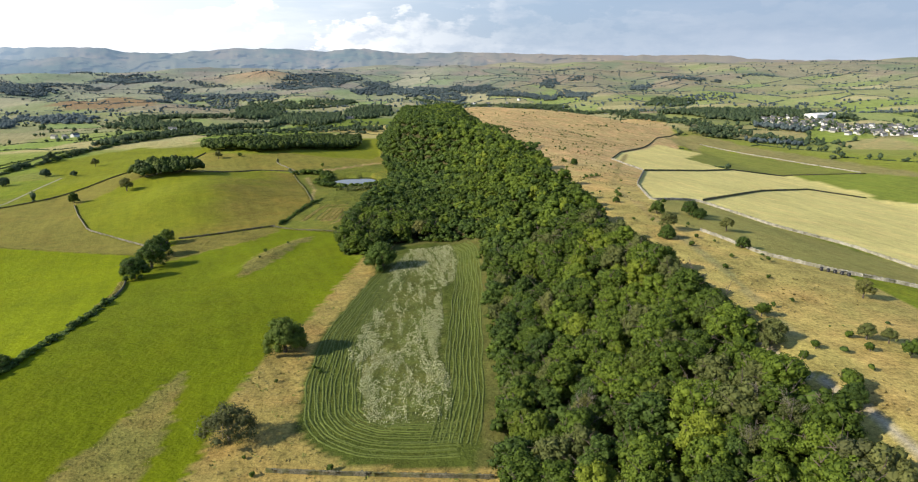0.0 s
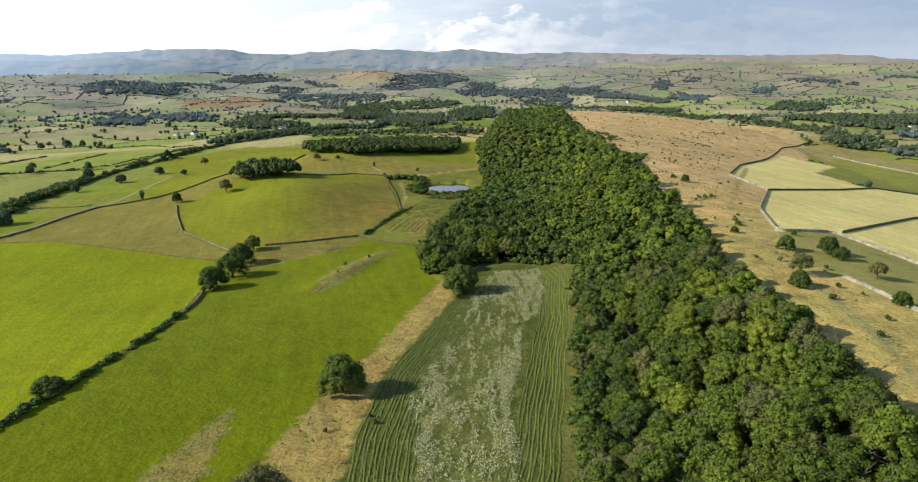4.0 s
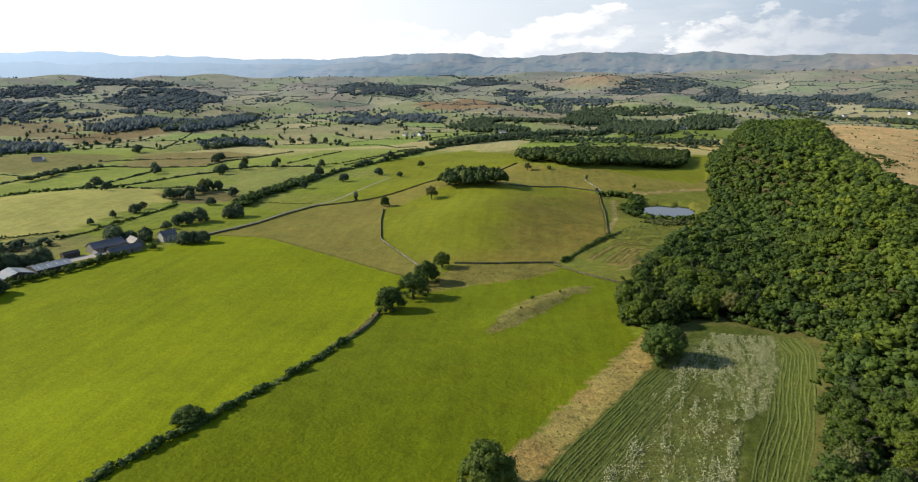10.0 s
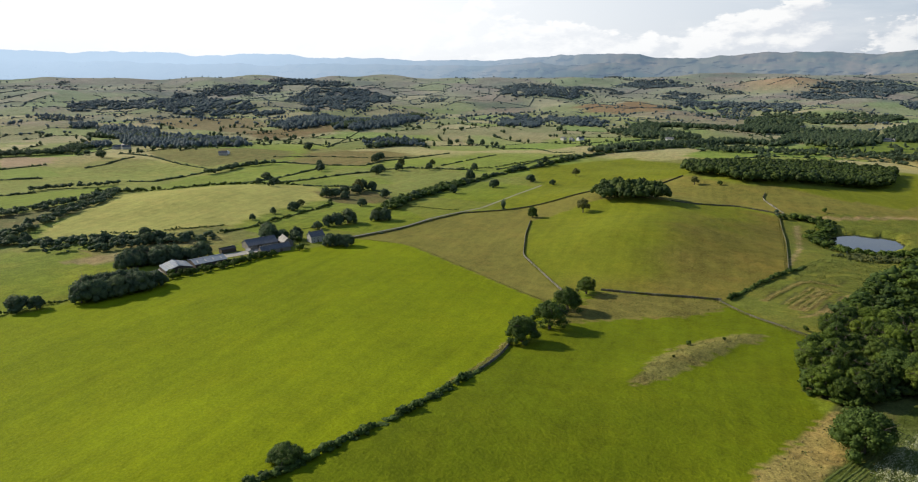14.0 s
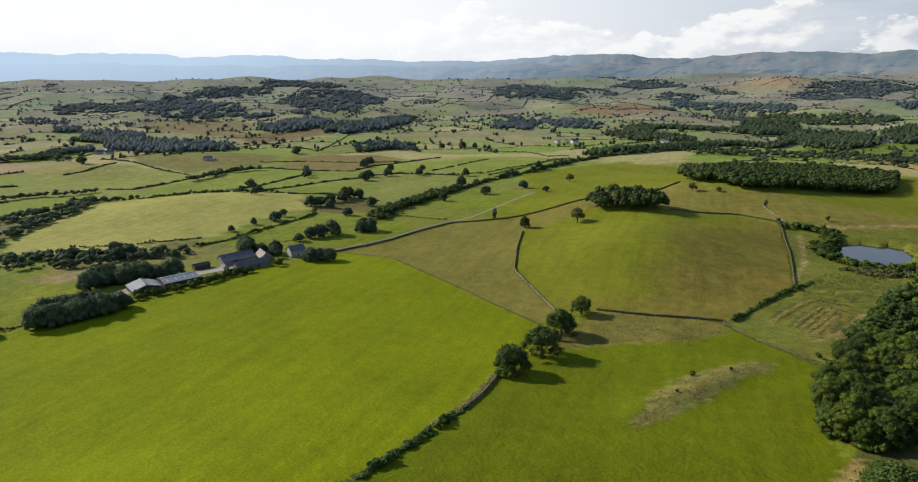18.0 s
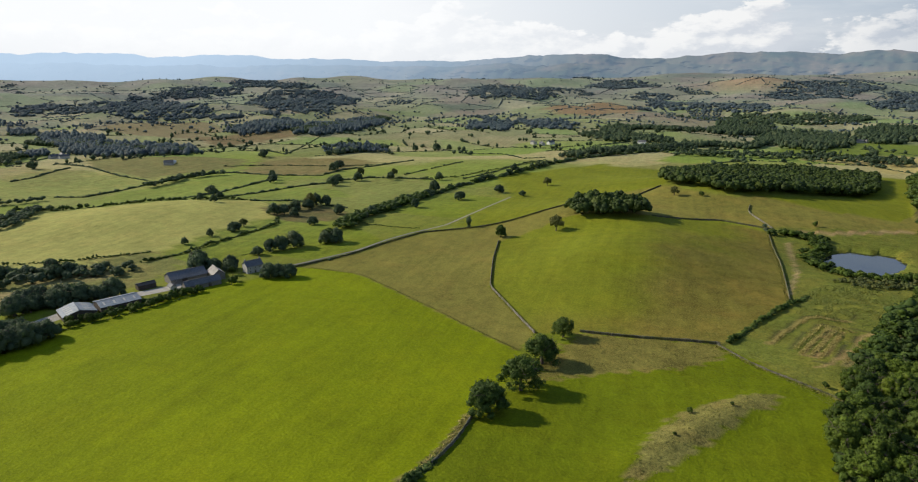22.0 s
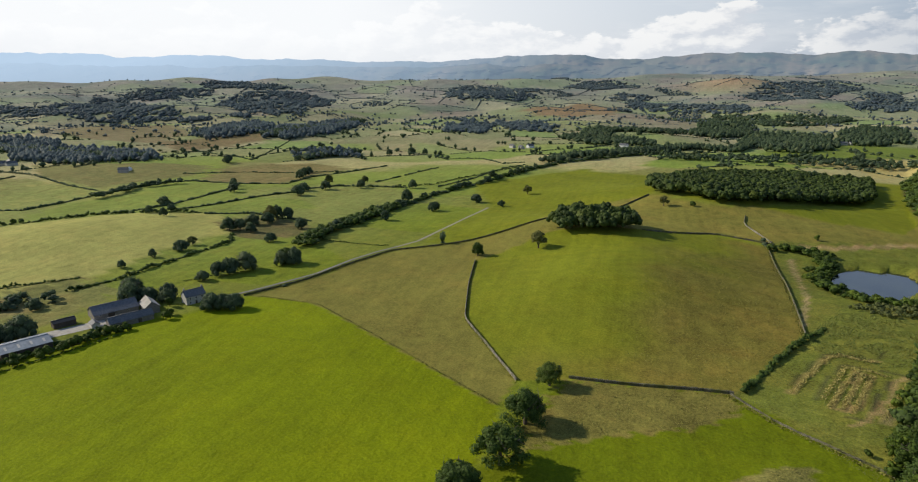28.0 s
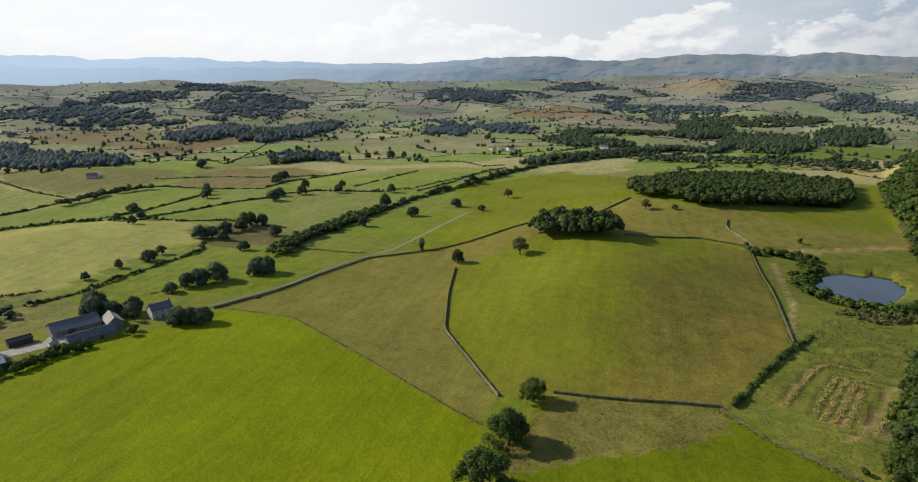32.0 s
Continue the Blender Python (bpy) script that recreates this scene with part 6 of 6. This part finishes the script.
def building(name, x, y, turn, long, wide, eaves, ridge, wall, roof, label, doors=(), windows=(), chimneys=(), lights=0, category="barn", group=""):
    """A gabled building whose ridge runs along its own y. doors, windows: (side, along, up, width, height), side -1 or 1 across; chimneys: places along the ridge."""
    root = new(name)
    root.matrix_basis = Matrix.Translation((x, y, float(height(x, y)) - 0.2)) @ Matrix.Rotation(radians(turn), 4, "Z")
    a, b = wide / 2, long / 2
    v = np.array([(-a, -b, -1), (a, -b, -1), (a, b, -1), (-a, b, -1), (-a, -b, eaves), (a, -b, eaves), (a, b, eaves), (-a, b, eaves), (0, -b, ridge), (0, b, ridge)], float)
    me = bpy.data.meshes.new("wall")
    me.from_pydata([tuple(p) for p in v], [], [(0, 1, 5, 8, 4), (2, 3, 7, 9, 6), (1, 2, 6, 5), (3, 0, 4, 7)])
    me.materials.append(wall)
    part("wall", me, root)
    o, t = 0.35, 0.22
    drop = (ridge - eaves) / a * o
    for s in (-1, 1):
        p = [(0, -b - o, ridge + 0.05), (0, b + o, ridge + 0.05), (s * (a + o), b + o, eaves - drop + 0.05), (s * (a + o), -b - o, eaves - drop + 0.05)]
        rv = p + [(q[0], q[1], q[2] + t) for q in p]
        me = bpy.data.meshes.new("roof")
        me.from_pydata(rv, [], [(0, 1, 2, 3), (7, 6, 5, 4), (0, 4, 5, 1), (1, 5, 6, 2), (2, 6, 7, 3), (3, 7, 4, 0)])
        me.materials.append(roof)
        slope = part("roof", me, root)
        for k in range(lights):
            yy = -b + (k + 0.5) * long / lights
            ux, uz = s * a * 0.55, ridge + (eaves - ridge) * 0.55 + 0.31
            dx, dz = s * a * 0.22, (eaves - ridge) * 0.22
            lm = mesh_of("rooflight", [(ux - dx, yy - 0.5, uz - dz), (ux + dx, yy - 0.5, uz + dz), (ux + dx, yy + 0.5, uz + dz), (ux - dx, yy + 0.5, uz - dz)], [(0, 1, 2, 3)], M_RENDER)
            part("rooflight", lm, slope, "pale translucent rooflight")
    part("ridge_cap", mesh_of("ridge_cap", *box(-0.25, 0.25, -b - o, b + o, ridge + 0.16, ridge + 0.40), roof), root)
    for s, u, z, w, h in doors:
        part("door", mesh_of("door", *box(s * a - 0.06, s * a + 0.06, u - w / 2, u + w / 2, z, z + h), M_TIMBER), root, "dark timber door")
    for s, u, z, w, h in windows:
        f = part("window", mesh_of("window", *box(s * a - 0.05, s * a + 0.05, u - w / 2, u + w / 2, z, z + h), M_WHITE), root, "white window frame")
        part("pane", mesh_of("pane", *box(s * a - 0.07, s * a + 0.07, u - w / 2 + 0.12, u + w / 2 - 0.12, z + 0.12, z + h - 0.12), M_GLASS), f)
    for u in chimneys:
        c = part("chimney", mesh_of("chimney", *box(-0.5, 0.5, u - 0.4, u + 0.4, ridge - 1, ridge + 1.4), M_STONE), root)
        part("chimney_pot", mesh_of("chimney_pot", *join([tube((0.0, u, ridge + 1.4), (0.0, u, ridge + 1.9), 0.18, 0.15)]), M_YARD), c)
    return tagged(root, label, category, group)


building("cattle_shed", -438, 283, 84, 16, 17, 3.4, 5.8, M_TIMBER, M_SHEET, "open cattle shed with a pale sheeted roof", [(1, 0, 0.2, 4, 3)], lights=5, category="shed")
building("long_shed", -438, 305, -4, 22, 15, 3.8, 5.6, M_TIMBER, M_SHEET, "long farm shed with a blue-grey sheeted roof", [(1, 5, 0.2, 4, 3)], lights=4, category="shed")
building("black_shed", -461, 331, -4, 11, 6, 3.2, 4.2, M_TIMBER, M_BLACK, "small shed with a black sheeted roof", category="shed")
building("stone_barn", -459, 357, -6, 24, 13, 3.8, 7.4, M_STONE, M_SLATE, "large stone barn with a dark slate roof", [(1, -3, 0.2, 3.4, 4)], [(1, 6, 2.6, 1, 1), (1, -9, 2.6, 1, 1)])
building("low_barn", -437, 357, -6, 23, 7.5, 3.2, 5.8, M_STONE, M_SLATE, "low stone range with a slate roof", [(1, 4, 0.2, 2, 2.4)], [(1, -4, 1.2, 1, 1), (1, -8, 1.2, 1, 1)])
building("cross_barn", -448, 373, 80, 13, 8, 4.4, 7.6, M_STONE, M_YARD, "stone barn with a pale stone-tiled roof", [(1, 0, 0.2, 2.4, 3)])
building("dairy", -445, 341, 84, 6, 4, 2.6, 4.0, M_RENDER, M_SLATE, "small white-rendered dairy in the farmyard", [(1, 0, 0.2, 1, 2)], category="outbuilding")
building("farmhouse", -443, 398, -6, 12, 8.0, 5.4, 8.4, M_RENDER, M_SLATE, "pale farmhouse with a slate roof and two chimneys", [(1, 0, 0.2, 1.1, 2.1)],
         [(1, -3.6, 0.9, 1.1, 1.3), (1, 3.6, 0.9, 1.1, 1.3), (1, -3.6, 3.5, 1.1, 1.3), (1, 0, 3.5, 1.1, 1.3), (1, 3.6, 3.5, 1.1, 1.3)], (-5.4, 5.4), category="house")
strip("farmyard", [(-440, 262), (-449, 290), (-452, 315), (-449, 340), (-447, 352)], 11.0, M_YARD, "pale concrete farmyard between the sheds", "yard", 0.12)
for k in range(5):
    x, y = 141 + 2.2 * k, 232.5 - 0.9 * k
    z = float(height(x, y))
    tagged(new("wrapped_bale", mesh_of("wrapped_bale", *tube((x, y, z), (x, y, z + 1.3), 0.68, 0.66, 10), M_BLACK)), "round bale in black wrap beside a wall", "bale", "wrapped bales")
building("field_barn", -1081, 634, 50, 14, 7, 3, 5, M_WHITE, M_WHITE, "white-roofed shed out in the valley fields", category="shed")
r = np.random.default_rng(31)
TOWN = [(712, 1500), (801, 1540), (880, 1520), (817, 1374), (1002, 1402), (1040, 1330), (852, 1187), (743, 1245), (667, 1405)]
hx, hy = fill(TOWN, 22.0, r, 0.7)
for x, y in zip(hx, hy):
    building("house", x, y, r.choice((20, 65, 110, 155)) + r.uniform(-12, 12), r.uniform(8, 14), r.uniform(6, 7.5), 4, 6.4, M_WHITE if r.uniform() < 0.5 else M_RENDER if r.uniform() < 0.7 else M_STONE, M_SLATE, "pale house in a distant town", category="house", group="houses of the town")
tx, ty = fill(TOWN, 24.0, r, 0.9)
scatter("town_trees", tx, ty, r.uniform(6, 12, len(tx)), r.uniform(3, 5.5, len(tx)), TINY_TREES, M_LEAF_HALF_HAZED, "garden trees among the houses of the town", "trees", r)
for x, y in ((-1347, 540), (-1363, 558), (-1335, 552), (-1070, 622), (-831, 1692), (-800, 1675), (-812, 1668), (-468, 1667), (-473, 1731), (-308, 1775), (-293, 1783), (-798, 1316), (-804, 1293), (-834, 1304), (-40, 2440), (60, 2470), (110, 2440), (180, 2420), (230, 2460), (-640, 1420)):
    building("house", x, y, r.uniform(0, 180), r.uniform(10, 18), r.uniform(7, 9), 4.6, 7.6, M_WHITE if r.uniform() < 0.4 else M_RENDER, M_SLATE, "pale farmhouse out in the valley", category="house", group="farms of the valley")
building("works_hall", 846, 1490, 118, 84, 34, 8, 11, M_WHITE, M_WHITE, "long white works building at the edge of a town", category="hall")
